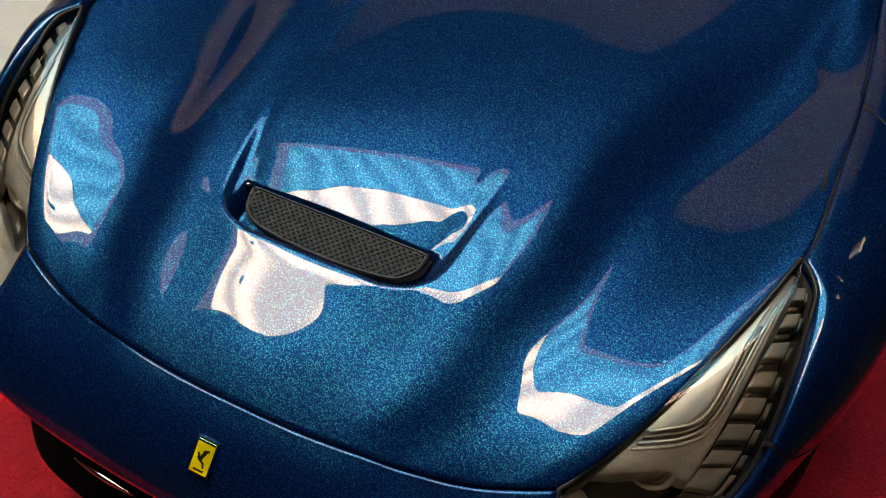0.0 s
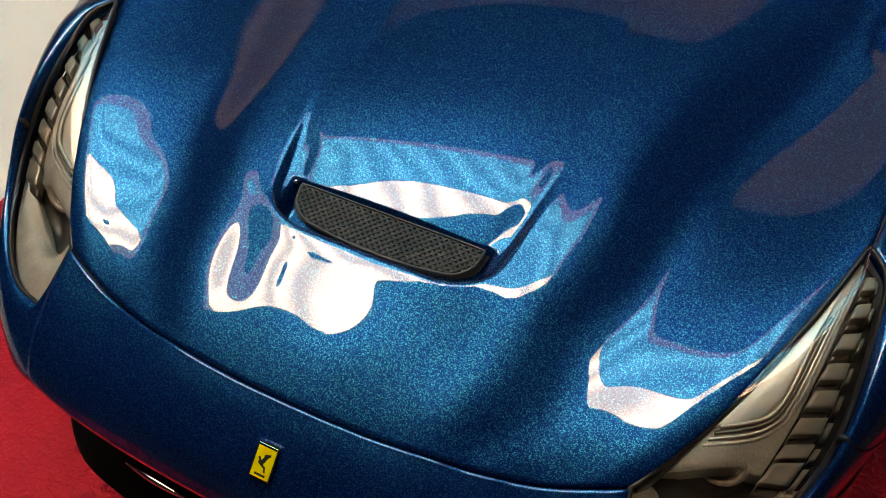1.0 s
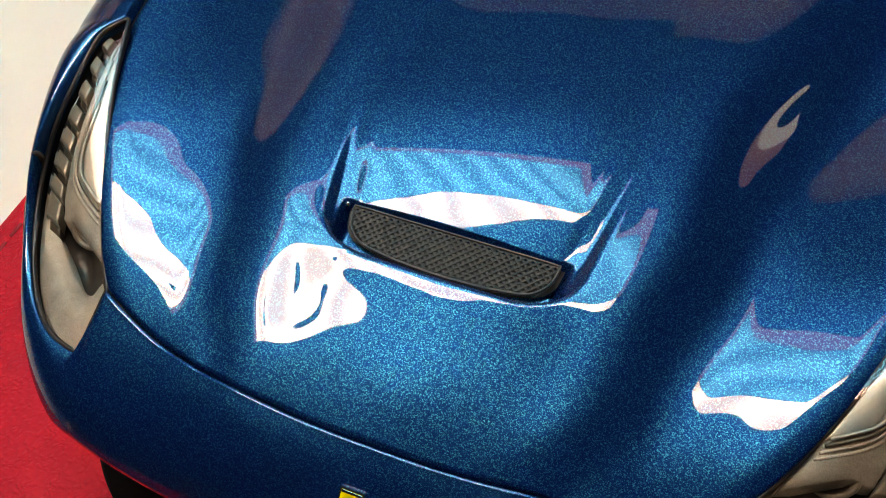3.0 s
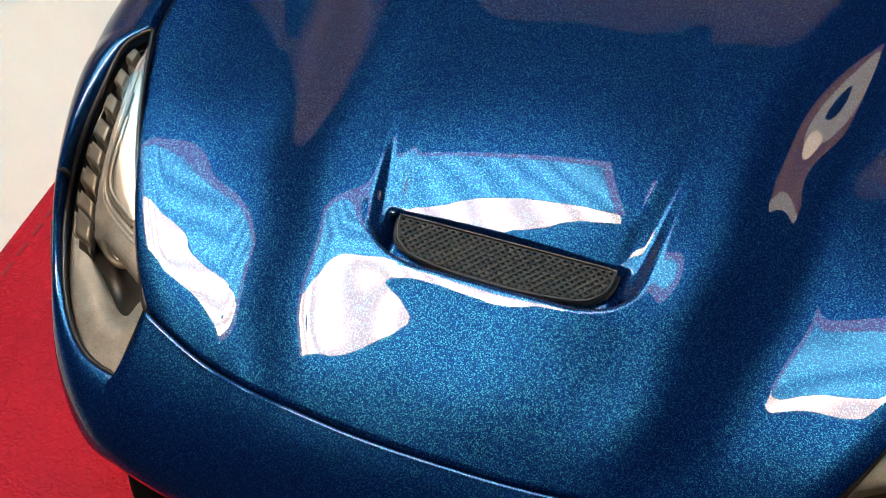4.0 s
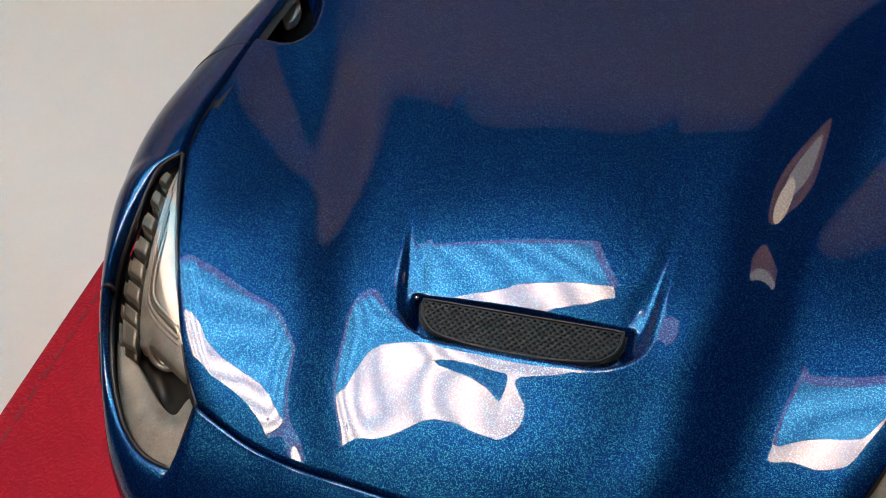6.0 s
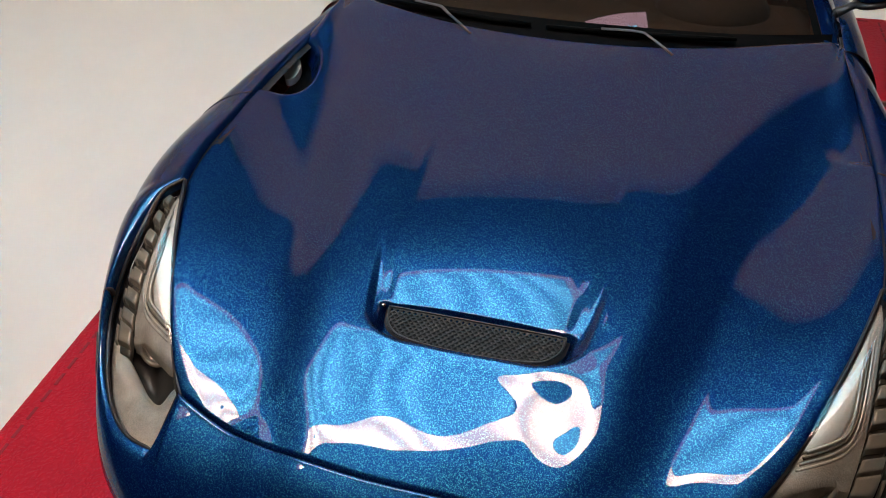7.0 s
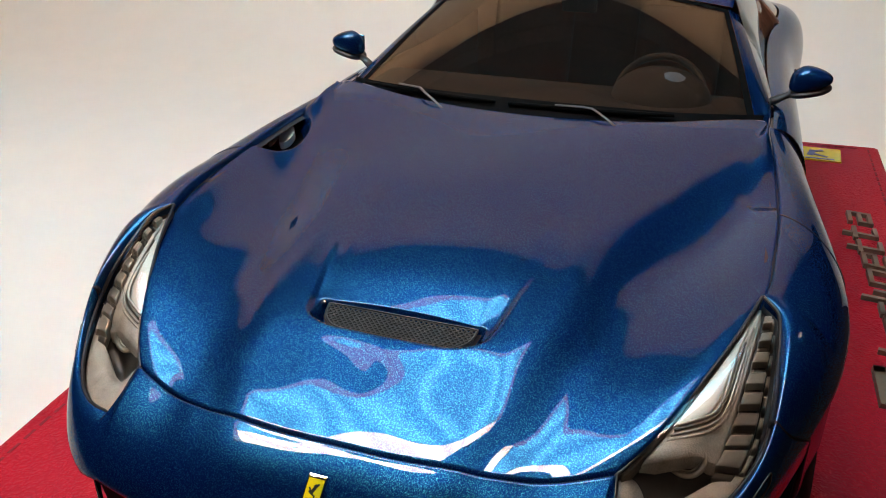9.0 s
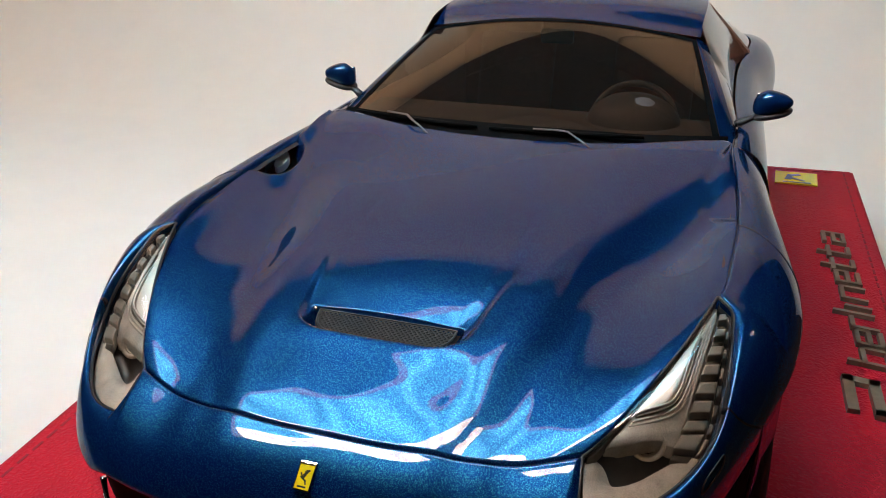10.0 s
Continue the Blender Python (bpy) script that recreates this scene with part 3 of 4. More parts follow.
def build_front():
    s = np.concatenate([np.linspace(0, 3, 60), np.linspace(3.02, 3.6, 14), np.linspace(3.65, SEAM_S - 0.02, 70)])
    full = lean_seam(s, low=nose_foot)
    r = np.zeros_like(full)
    for a, row in enumerate(full):
        # the skin ends in an edge above the corner intakes
        stop = 20.6 + 8.4 * float(sstep((s[a] - 4.2) / 1.7))
        for k in range(3):
            r[a, :, k] = np.interp(np.linspace(0, stop, full.shape[1]), np.arange(full.shape[1]), row[:, k])
    turn = r[:, -1:] - [0, 40, 0]
    turn = (turn - [0, 10, 0]) * [1, 1, 0]
    turn = turn / np.linalg.norm(turn, axis=-1, keepdims=True)
    r = np.concatenate([r, r[:, -1:] - turn * 0.25 - [0, 0, 0.3], r[:, -1:] - turn * 2.2 - [0, 0, 0.2]], 1)
    both = np.concatenate([mirror(r[::-1]), r[1:]])
    d = both[:, 1] - both[:, 0]
    d = (d * [1, 1, 0] / np.linalg.norm(d * [1, 1, 0], axis=-1, keepdims=True))[:, None]
    top = both[:, :1]
    pad = np.concatenate([top - [0, 0, 1.5], top - [0, 0, 0.30], top + d * 0.05 - [0, 0, 0.12], top + d * 0.16 - [0, 0, 0.03], both[:, 1:]], 1)
    b = sheet("bumper", pad, PAINT, car, "rounded blue nose panel", flip=True)
    for side in (1, -1):
        s2 = np.concatenate([np.linspace(SEAM_S + 0.02, 9, 50), np.linspace(9.02, 13, 80)])
        g = lean_seam(s2, rows=30)
        inner = g[:, :1].copy()
        inner[..., 2] -= 1.4
        g = np.concatenate([inner, g], 1)
        cy, cz, rad = 60.0, 17.5, 20.5
        mid = (g[:-1, :-1] + g[1:, 1:]) / 2
        keep = np.hypot(mid[..., 1] - cy, mid[..., 2] - cz) > rad
        keep[:, :22] = True
        if side < 0:
            g = mirror(g)
        sheet("front_wing", g, PAINT, car, "bulging blue front wing", flip=side > 0, keep=keep)
        # dark backing of the bumper's rear seam, and the wing's rear seam
        q = lean_seam(np.array([SEAM_S]), rows=26)[0][3:29] * [side, 1, 1]
        c = np.array([0, 50, 20])
        q = q + (c - q) / np.linalg.norm(c - q, axis=-1, keepdims=True) * 0.32
        tube("bumper_seam", [tuple(p) for p in q], 0.30, GAP, car, "dark seam between bumper and wing", sides=6)
        q = wing_grid(np.array([10.62]), rows=26)[0][:29] * [side, 1, 1]
        q = q + (c - q) / np.linalg.norm(c - q, axis=-1, keepdims=True) * 0.06
        tube("wing_seam", [tuple(p) for p in q], 0.17, GAP, car, "dark seam across the wing", sides=6)
    # dark strip under the shut lines
    s = np.concatenate([np.linspace(0, 3, 50), np.linspace(3.05, 3.6, 8), np.linspace(3.65, 9, 60), np.linspace(9.05, 13, 50)])
    i = inner_line(s)
    c = np.stack([f(s) for f in CON], -1)
    d = (c - i) * [1, 1, 0]
    d /= np.linalg.norm(d, axis=-1, keepdims=True)
    r = np.stack([i - d * (1.4 - 0.9 * np.exp(-((s - 9) / 0.5) ** 2))[:, None] - np.stack([0 * s, 0 * s, 1.1 + 0.9 * np.exp(-((s - 9) / 0.5) ** 2)], -1), i + d * 0.6 - [0, 0, 1.1], i + d * 1.6 - [0, 0, 2.4]], 1)
    sheet("shut_line_backing", np.concatenate([mirror(r[::-1]), r[1:]]), GAP, car, "black gap behind the panel edges", flip=True)


build_front()


# ---- scoop grille ----
def build_grille():
    rim = []
    zg = lambda y: 40.65 + (y - 33.8) * 0.30
    outline = [(-10.2, 37.7), (-9.9, 36.0), (-9.0, 34.9), (-7.4, 34.2), (-3.5, 33.75), (0, 33.65), (3.5, 33.75), (7.4, 34.2), (9.0, 34.9), (9.9, 36.0), (10.2, 37.7)]
    fx = spl(range(len(outline)), [p[0] for p in outline])
    fy = spl(range(len(outline)), [p[1] for p in outline])
    t = np.linspace(0, 10, 60)
    pts = [(float(a), float(b), float(zg(b)) + 0.12) for a, b in zip(fx(t), fy(t))]
    top = [(float(x), 37.75, float(zg(37.75)) + 0.12) for x in np.linspace(10.1, -10.1, 20)[1:-1]]
    grille = tube("grille", pts + top, 0.15, BLACK, hood, "black mesh grille in the scoop mouth", closed=True)
    half = lambda y: float(np.interp(y, [33.6, 33.75, 34.2, 34.9, 36.0, 37.75], [0.2, 3.4, 7.4, 9.0, 9.9, 10.2]))
    verts, faces = [], []

    def bar(p, q, w=0.125, h=0.14):
        d = Vector((q[0] - p[0], q[1] - p[1], 0)).normalized()
        n = Vector((-d.y, d.x, 0)) * w
        k = len(verts)
        for e in (p, q):
            for sx, dz in ((1, 0), (1, h), (-1, h), (-1, 0)):
                verts.append((e[0] + n.x * sx, e[1] + n.y * sx, zg(e[1]) + dz))
        for a in range(4):
            faces.append((k + a, k + (a + 1) % 4, k + 4 + (a + 1) % 4, k + 4 + a))
    step, slope = 0.70, 0.95
    for sgn in (1, -1):
        for k in range(-44, 45):
            run = []
            for y in np.linspace(33.7, 37.75, 28):
                x = k * step + sgn * (y - 35.7) / slope
                if abs(x) < half(y):
                    run.append((x, float(y)))
            if len(run) > 1:
                bar(run[0], run[-1])
    link_mesh("mesh", verts, faces, MESH_BLACK, grille, "dark woven metal mesh", smooth=False)
    bm = bmesh.new()
    g = [[bm.verts.new((x, y, zg(y) - 0.55)) for x in np.linspace(-half(y) - 0.5, half(y) + 0.5, 12)] for y in np.linspace(33.5, 38.3, 10)]
    for i in range(9):
        for j in range(11):
            bm.faces.new((g[i][j], g[i][j + 1], g[i + 1][j + 1], g[i + 1][j]))
    part("duct", bm, GAP, grille, "black duct behind the mesh")
    # small pin at the mouth's corner
    bm = bmesh.new()
    bmesh.ops.create_uvsphere(bm, u_segments=12, v_segments=8, radius=0.28)
    bmesh.ops.translate(bm, vec=(-10.9, 37.6, 42.0), verts=bm.verts)
    part("pin", bm, CHROME, hood, "tiny bright pin")


build_grille()


def build_inlet(side):
    rows = []
    for k in np.linspace(0.02, 0.74, 12):
        row = []
        for ang in np.linspace(math.pi * 0.5, math.pi * 1.5, 30):
            y = 80.5 + k * math.sin(-ang) * (6.0 if math.sin(-ang) < 0 else 11.5)
            x = min(44.0 + k * 7.0 * math.cos(ang), float(HOOD_X(y)) - 0.1)
            row.append((x * side, y, float(hood_z(np.array(x * side), np.array(y))) + 0.06))
        rows.append(row)
    sheet("inlet_lining", np.array(rows), MATT_BLACK, hood, "black lining of the air opening", flip=side > 0)


def build_show_through():
    """Pale plates in the air opening, standing for the bright paper showing through."""
    for name, c, half, mat, label in (("show_through_plate", (-42.7, 84.4, 46.0), (1.1, 2.4), PAPER, "pale plate standing for white paper showing through the opening"),
                                      ("duct_sliver", (-45.4, 85.0, 46.0), (0.4, 2.8), SATIN, "thin grey sliver plate in the air opening")):
        n = 28
        m = pose(*c, 22, 8, 4)
        ring = [m @ Vector((half[0] * math.cos(2 * math.pi * k / n) * (1.25 if math.cos(2 * math.pi * k / n) > 0 else 0.8), half[1] * math.sin(2 * math.pi * k / n), 0)) for k in range(n)]
        low = [v - (m.to_3x3() @ Vector((0, 0, 1.6))) for v in ring]
        f = [tuple(range(n)), tuple(range(2 * n - 1, n - 1, -1))] + [(k, n + k, n + (k + 1) % n, (k + 1) % n) for k in range(n)]
        link_mesh(name, [tuple(v) for v in ring + low], f, mat, hood, label, smooth=False)


build_inlet(-1)
build_show_through()


# ---- headlamps ----
def lamp_point(u, v, depth=0.0, side=1):
    """u from the lower tip to the upper, v from the bonnet's edge outward."""
    u, v = np.asarray(u, float), np.asarray(v, float)
    ui = np.interp(u, [0, 0.3, 1], [0, 0.07, 1])
    uo = np.interp(u, [0, 0.3, 1], [0, 0.46, 1])
    a = np.stack([f(ui) for f in IN], -1)
    b = np.stack([f(uo) for f in OUT], -1)
    t = v[..., None] * 0.96 + 0.02
    p = a * (1 - t) + b * t
    p[..., 2] += 0.9 * np.sin(np.pi * t[..., 0]) * np.sin(np.pi * np.clip(u, 0, 1)) - depth
    p[..., 0] *= side
    return p


def patch(name, u0, u1, v0, v1, d, mat, parent, label, side, n=24, m=14, low=None):
    """A panel of the lamp's inside with thickness; d is a function of (u, v)."""
    uu, vv = np.meshgrid(np.linspace(u0, u1, n), np.linspace(0, 1, m), indexing="ij")
    f0 = v0(uu) if callable(v0) else v0
    f1 = v1(uu) if callable(v1) else v1
    vv = f0 + (f1 - f0) * vv
    dd = d(uu, vv) if callable(d) else np.full_like(uu, d)
    g = lamp_point(uu, vv, dd, side)
    if low:
        g = flange(g, 0.05, low)
    return sheet(name, g, mat, parent, label, flip=side < 0)


def build_lamp(side):
    lamp = thing("headlight", "", "")
    lamp.parent = car
    tagged(lamp, "smoked clear-covered headlamp with row of grey blocks")
    patch("bowl", 0, 1, -0.02, 1.02, lambda u, v: 2.2 + (0.6 + 3.0 * np.exp(-((u - 0.25) / 0.11) ** 2 - ((v - 0.42) / 0.30) ** 2)) * np.sin(np.pi * v) * sstep((1 - u) / 0.3), SMOKED, lamp, "dark smoked inner bowl", side, 50, 20)
    # lower satin panel with a ribbed upper edge
    vv, kk = np.meshgrid(np.linspace(0.03, 0.97, 97), np.linspace(0, 1, 26), indexing="ij")
    top = 0.258 - 0.115 * np.exp(-((vv - 0.34) / 0.28) ** 2)
    uu = 0.012 + (top - 0.012) * kk
    ribs = 0.10 * np.cos(np.arange(97) * np.pi)[:, None] * sstep((kk - 0.72) / 0.1) * (vv > 0.4) * (vv < 0.9)
    g = lamp_point(uu, vv, 1.0 + (0.6 + 2.1 * np.exp(-((vv - 0.36) / 0.30) ** 2)) * kk ** 2 + ribs, side)
    drop = g[:, -1:].copy()
    drop[..., 2] -= 3.0
    drop[..., 1] += 0.6
    sheet("lower_panel", np.concatenate([g, drop], 1), SATIN, lamp, "satin grey lower panel")
    # plate over the projector, running up beside the row of blocks
    vv, kk = np.meshgrid(np.linspace(0, 1, 26), np.linspace(0, 1, 60), indexing="ij")
    uu = 0.306 + 0.654 * kk
    vv = 0.05 + (np.interp(uu, [0.29, 0.46, 0.62, 0.87, 0.96], [0.665, 0.625, 0.57, 0.43, 0.32]) - 0.05) * vv
    uu = uu - 0.024 * sstep((vv - 0.45) / 0.2) * (1 - kk)
    g = flange(lamp_point(uu, vv, 0.95 + 0.35 * vv + 0.5 * sstep((0.34 - uu) / 0.06), side), 0.08, 1.6)
    sheet("brow_plate", g, SATIN, lamp, "satin brown-grey metal plate")
    # bright teardrop inside the ridges
    tear = lambda u: np.interp(u, [0.437, 0.45, 0.51, 0.655, 0.80, 0.92], [0.30, 0.37, 0.41, 0.31, 0.20, 0.10])
    patch("reflector", 0.437, 0.92, 0.06, tear, lambda u, v: 0.72 + 0.35 * v, NICKEL, lamp, "pale satin metal reflector", side, 60, 12, low=0.5)
    patch("inner_rail", 0.06, 0.98, 0.0, 0.055, 0.45, DARK_METAL, lamp, "dark rail along the bonnet edge", side, 40, 4, low=1.2)
    # stepped ridges that turn round the teardrop's foot
    t = np.linspace(0, 1, 60)
    at = [0, 0.22, 0.42, 0.56, 0.64, 0.72, 0.78, 1.0]
    u_in, v_in = spl(at, [0.68, 0.60, 0.52, 0.470, 0.448, 0.438, 0.436, 0.436]), spl(at, [0.30, 0.37, 0.43, 0.440, 0.42, 0.36, 0.30, 0.10])
    u_out, v_out = spl(at, [0.93, 0.74, 0.58, 0.465, 0.418, 0.392, 0.384, 0.386]), spl(at, [0.30, 0.435, 0.525, 0.562, 0.545, 0.48, 0.42, 0.10])
    for k in range(4):
        w = k / 3
        p = lamp_point(u_in(t) * (1 - w) + u_out(t) * w, v_in(t) * (1 - w) + v_out(t) * w, 0.80 + 0.10 * k, side)
        tube("piping", [tuple(q) for q in p], 0.17, (NICKEL, DARK_METAL, RING, SATIN)[k], lamp, "thin stepped ridge", sides=8)
    # row of stepped brackets in the outer channel
    for u, v in zip((0.278, 0.336, 0.412, 0.488, 0.568, 0.662, 0.768, 0.880), (0.780, 0.772, 0.762, 0.752, 0.742, 0.732, 0.715, 0.67)):
        h, w = 0.023 + 0.012 * (u - 0.28), 0.095 + 0.05 * (u - 0.28)
        block = patch("lamp_block", u - h, u + h, v - w, v + w, lambda a, b: 0.75 + 0.15 * (a - u) / h, LED_GREY, lamp, "bronze-grey stepped plastic bracket", side, 6, 6, low=1.9)
        patch("step", u - h * 1.7, u - h * 1.05, v - w * 0.9, v + w * 0.8, 1.55, DARK_METAL, block, "darker lower step", side, 4, 5, low=1.0)
        patch("clip", u - h * 1.1, u + h * 0.5, v + w * 1.25, v + w * 1.6, 1.05, LED_GREY, block, "narrow upright clip", side, 5, 3, low=1.2)
    # projector
    c = np.array([36.9 * side, 29.5, 36.0])
    ax = Vector((0.10 * side, -0.88, 0.46)).normalized()
    rot = ax.to_track_quat("Z", "Y").to_matrix().to_4x4()
    rings = [(2.2, -1.2), (2.2, 0.35), (2.05, 0.5), (1.75, 0.5), (1.65, 0.3), (1.6, -0.6)]
    v, f = [], []
    for r, h in rings:
        for k in range(32):
            t = 2 * math.pi * k / 32
            v.append(tuple(Vector(c) + rot @ Vector((r * math.cos(t), r * math.sin(t), h))))
    for i in range(len(rings) - 1):
        for k in range(32):
            f.append((i * 32 + k, i * 32 + (k + 1) % 32, (i + 1) * 32 + (k + 1) % 32, (i + 1) * 32 + k))
    link_mesh("projector", v, f, RING, lamp, "round metal projector ring")
    bm = bmesh.new()
    bmesh.ops.create_uvsphere(bm, u_segments=24, v_segments=12, radius=1.6)
    bmesh.ops.scale(bm, vec=(1, 1, 0.45), verts=bm.verts)
    bmesh.ops.transform(bm, matrix=Matrix.Translation(Vector(c) - ax * 0.4) @ rot, verts=bm.verts)
    part("lens", bm, simple("dark_lens", (0.10, 0.085, 0.07), 0.15, coat=1.0), lamp, "dark glassy lens")
    ring_mesh("lens_ring", [(1.32, 0.05), (1.36, 0.3), (1.5, 0.3), (1.54, 0.0)], 32, RING, lamp, Matrix.Translation(c) @ rot, "inner metal ring")
    ring_mesh("housing", [(2.22, -0.2), (2.35, -0.5), (2.45, -1.2), (2.5, -3.0)], 32, DARK_METAL, lamp, Matrix.Translation(c) @ rot, "dark brown lamp housing")
    # cover and seal
    uu, vv = np.meshgrid(np.linspace(0, 1, 60), np.linspace(0, 1, 24), indexing="ij")
    ob = sheet("cover", lamp_point(uu, vv, -0.05, side), COVER, lamp, "clear plastic cover", flip=side < 0)
    ob.visible_shadow = False
    edge = [lamp_point(np.array(u), np.array(1.0), 0.25, side) for u in np.linspace(0, 1, 70)] + [lamp_point(np.array(u), np.array(0.0), 0.25, side) for u in np.linspace(1, 0, 50)]
    tube("seal", [tuple(p) for p in edge], 0.26, BLACK, lamp, "black rubber seal", closed=True, sides=6)
    # side marker on the bumper's corner
    ps = []
    for t in np.linspace(0, 1, 28, endpoint=False):
        ang = 2 * math.pi * t
        s = 6.55 + 0.36 * np.sign(math.cos(ang)) * abs(math.cos(ang)) ** 0.5
        g = wing_grid(np.array([s]), 60)[0]
        zt = 34.2 + 0.80 * np.sign(math.sin(ang)) * abs(math.sin(ang)) ** 0.5 + (s - 6.55) * 2.6
        o = np.argsort(g[:60, 2])
        x, y = (float(np.interp(zt, g[o, 2], g[o, k])) for k in (0, 1))
        ps.append(((x + 0.04) * side, y - 0.04, float(zt)))
    tube("side_marker", ps, 0.11, BLACK, lamp, "thin dark outline of the side marker", closed=True, sides=6)


for side in (1, -1):
    build_lamp(side)


# ---- nose badge ----
def plate_badge(parent, c, m, w, h, name="badge"):
    bm = bmesh.new()
    box_bm(bm, (0, 0, 0), (w, h, 0.22), bevel=0.07)
    bmesh.ops.transform(bm, matrix=Matrix.Translation(c) @ m, verts=bm.verts)
    b = part(name, bm, CHROME, parent, "small upright yellow enamel badge with dark emblem", smooth=False)

    def piece(nm, cx, cy, sx, sy, mat, z=0.14, turn=0):
        bm = bmesh.new()
        box_bm(bm, (0, 0, 0), (sx, sy, 0.06), Matrix.Rotation(radians(turn), 4, "Z"), bevel=0.02)
        bmesh.ops.translate(bm, vec=(cx, cy, z), verts=bm.verts)
        bmesh.ops.transform(bm, matrix=Matrix.Translation(c) @ m, verts=bm.verts)
        part(nm, bm, mat, b, smooth=False)
    piece("emblem", -w * 0.16, h * 0.0, w * 0.09, h * 0.22, ENAMEL_BLACK, 0.15, 35)
    piece("emblem", w * 0.13, -h * 0.2, w * 0.08, h * 0.16, ENAMEL_BLACK, 0.15, 18)
    piece("field", 0, 0, w * 0.86, h * 0.9, YELLOW, 0.11)
    piece("top_band", 0, h * 0.41, w * 0.84, h * 0.06, CHROME, 0.15)
    piece("foot_bar", 0, -h * 0.36, w * 0.5, h * 0.06, ENAMEL_BLACK, 0.15)
    piece("emblem", 0, h * 0.04, w * 0.17, h * 0.34, ENAMEL_BLACK, 0.15, -24)
    piece("emblem", w * 0.1, h * 0.17, w * 0.3, h * 0.07, ENAMEL_BLACK, 0.15, 25)
    piece("emblem", -w * 0.04, -h * 0.1, w * 0.44, h * 0.055, ENAMEL_BLACK, 0.15, -30)
    return b


plate_badge(car, (0, 12.75, 34.30), pose(0, 0, 0, 40, 0, 0), 2.2, 3.5)


# ---- lower nose, wheels ----
def build_lower():
    s = np.linspace(0, 7.3, 90)
    c = np.stack([f(s) for f in CON], -1)
    ctr = np.array([0, 45, 0])
    d = (c - ctr) * [1, 1, 0]
    d /= np.linalg.norm(d, axis=-1, keepdims=True)
    prof = [(1.9, 20.6), (3.0, 20.3), (3.6, 17.5), (4.5, 14), (4.8, 9), (1.2, 7.5), (0.6, 6.6), (0.8, 5.6), (6, 4.6)]
    r = np.stack([np.stack([(c - d * i)[:, 0], (c - d * i)[:, 1], c[:, 2] + 2.4 if z > 20.5 else np.full(len(s), z)], -1) for i, z in prof], 1)
    sheet("splitter", np.concatenate([mirror(r[::-1]), r[1:]]), MATT_BLACK, car, "black lower intake and splitter", flip=True)
    for side in (1, -1):
        q = np.linspace(0.9, 1.75, 24)
        p = np.stack([f(q) for f in CON], -1)
        e = (p - ctr) * [1, 1, 0]
        p = p - e / np.linalg.norm(e, axis=-1, keepdims=True) * 0.7
        p[:, 2] -= 0.6
        tube("intake_lip", [tuple(v * [side, 1, 1]) for v in p], [0.1 + 0.3 * math.sin(math.pi * k / 23) for k in range(24)], CHROME, car, "bright lip under the nose")
        # corner fin with bright edge
        p = [(side * 39.5, 20.5, 8), (side * 40.2, 21.5, 12), (side * 40.0, 21.6, 17)]
        tube("corner_fin", p, 0.5, CHROME, car, "thin bright fin in the corner intake")


build_lower()


def build_wheel(x, y, side):
    m = pose(x, y, GROUND + 18.6, 0, 90 * side, 0)
    w = thing("wheel", "", "")
    w.parent = car
    tagged(w, "black tyre on spoked grey rim")
    ring_mesh("tyre", [(13.5, -6), (16.5, -6.8), (18.2, -5.8), (18.6, -4), (18.6, 4), (18.2, 5.8), (16.5, 6.8), (13.5, 6)], 48, RUBBER, w, m)
    ring_mesh("rim", [(13.6, -5), (12.6, 0), (12.8, 5.2), (13.7, 5.8), (13.7, 6.2)], 48, NICKEL, w, m)
    ring_mesh("brake_disc", [(3, 0), (10.5, 0), (10.5, 1), (3, 1)], 32, STEEL, w, m)
    for k in range(5):
        bm = bmesh.new()
        box_bm(bm, (7.5, 0, 4.2), (11.5, 2.0, 1.2), bevel=0.3)
        bmesh.ops.transform(bm, matrix=m @ Matrix.Rotation(2 * math.pi * k / 5, 4, "Z"), verts=bm.verts)
        part("spoke", bm, NICKEL, w)


for wx, wy in ((45.0, 60.0), (38.5, 205.0)):
    for side in (1, -1):
        build_wheel(side * wx, wy, side)


# ---- cabin, screen, doors, tail ----
BELT_X = spl([104, 120, 140, 160, 180, 205, 230, 250], [40.8, 40.4, 39.0, 38.2, 38.4, 39.5, 36, 31])
BELT_Z = spl([104, 120, 140, 160, 180, 205, 230, 250], [49.5, 50.0, 49.9, 49.8, 50.0, 49.8, 47.2, 43.5])
SIDE_X = spl([104, 120, 140, 160, 175, 205, 230, 250], [48.4, 47.6, 46.6, 45.4, 45.2, 47.2, 45, 38])
ROOF_TOP = spl([126, 135, 150, 170, 195, 220, 250], [65.2, 67.4, 69.6, 69.4, 65.0, 57.5, 50.0])
ROOF_HALF = spl([126, 135, 150, 170, 195, 220, 250], [30.2, 30.5, 30.4, 29.0, 26, 27, 32])


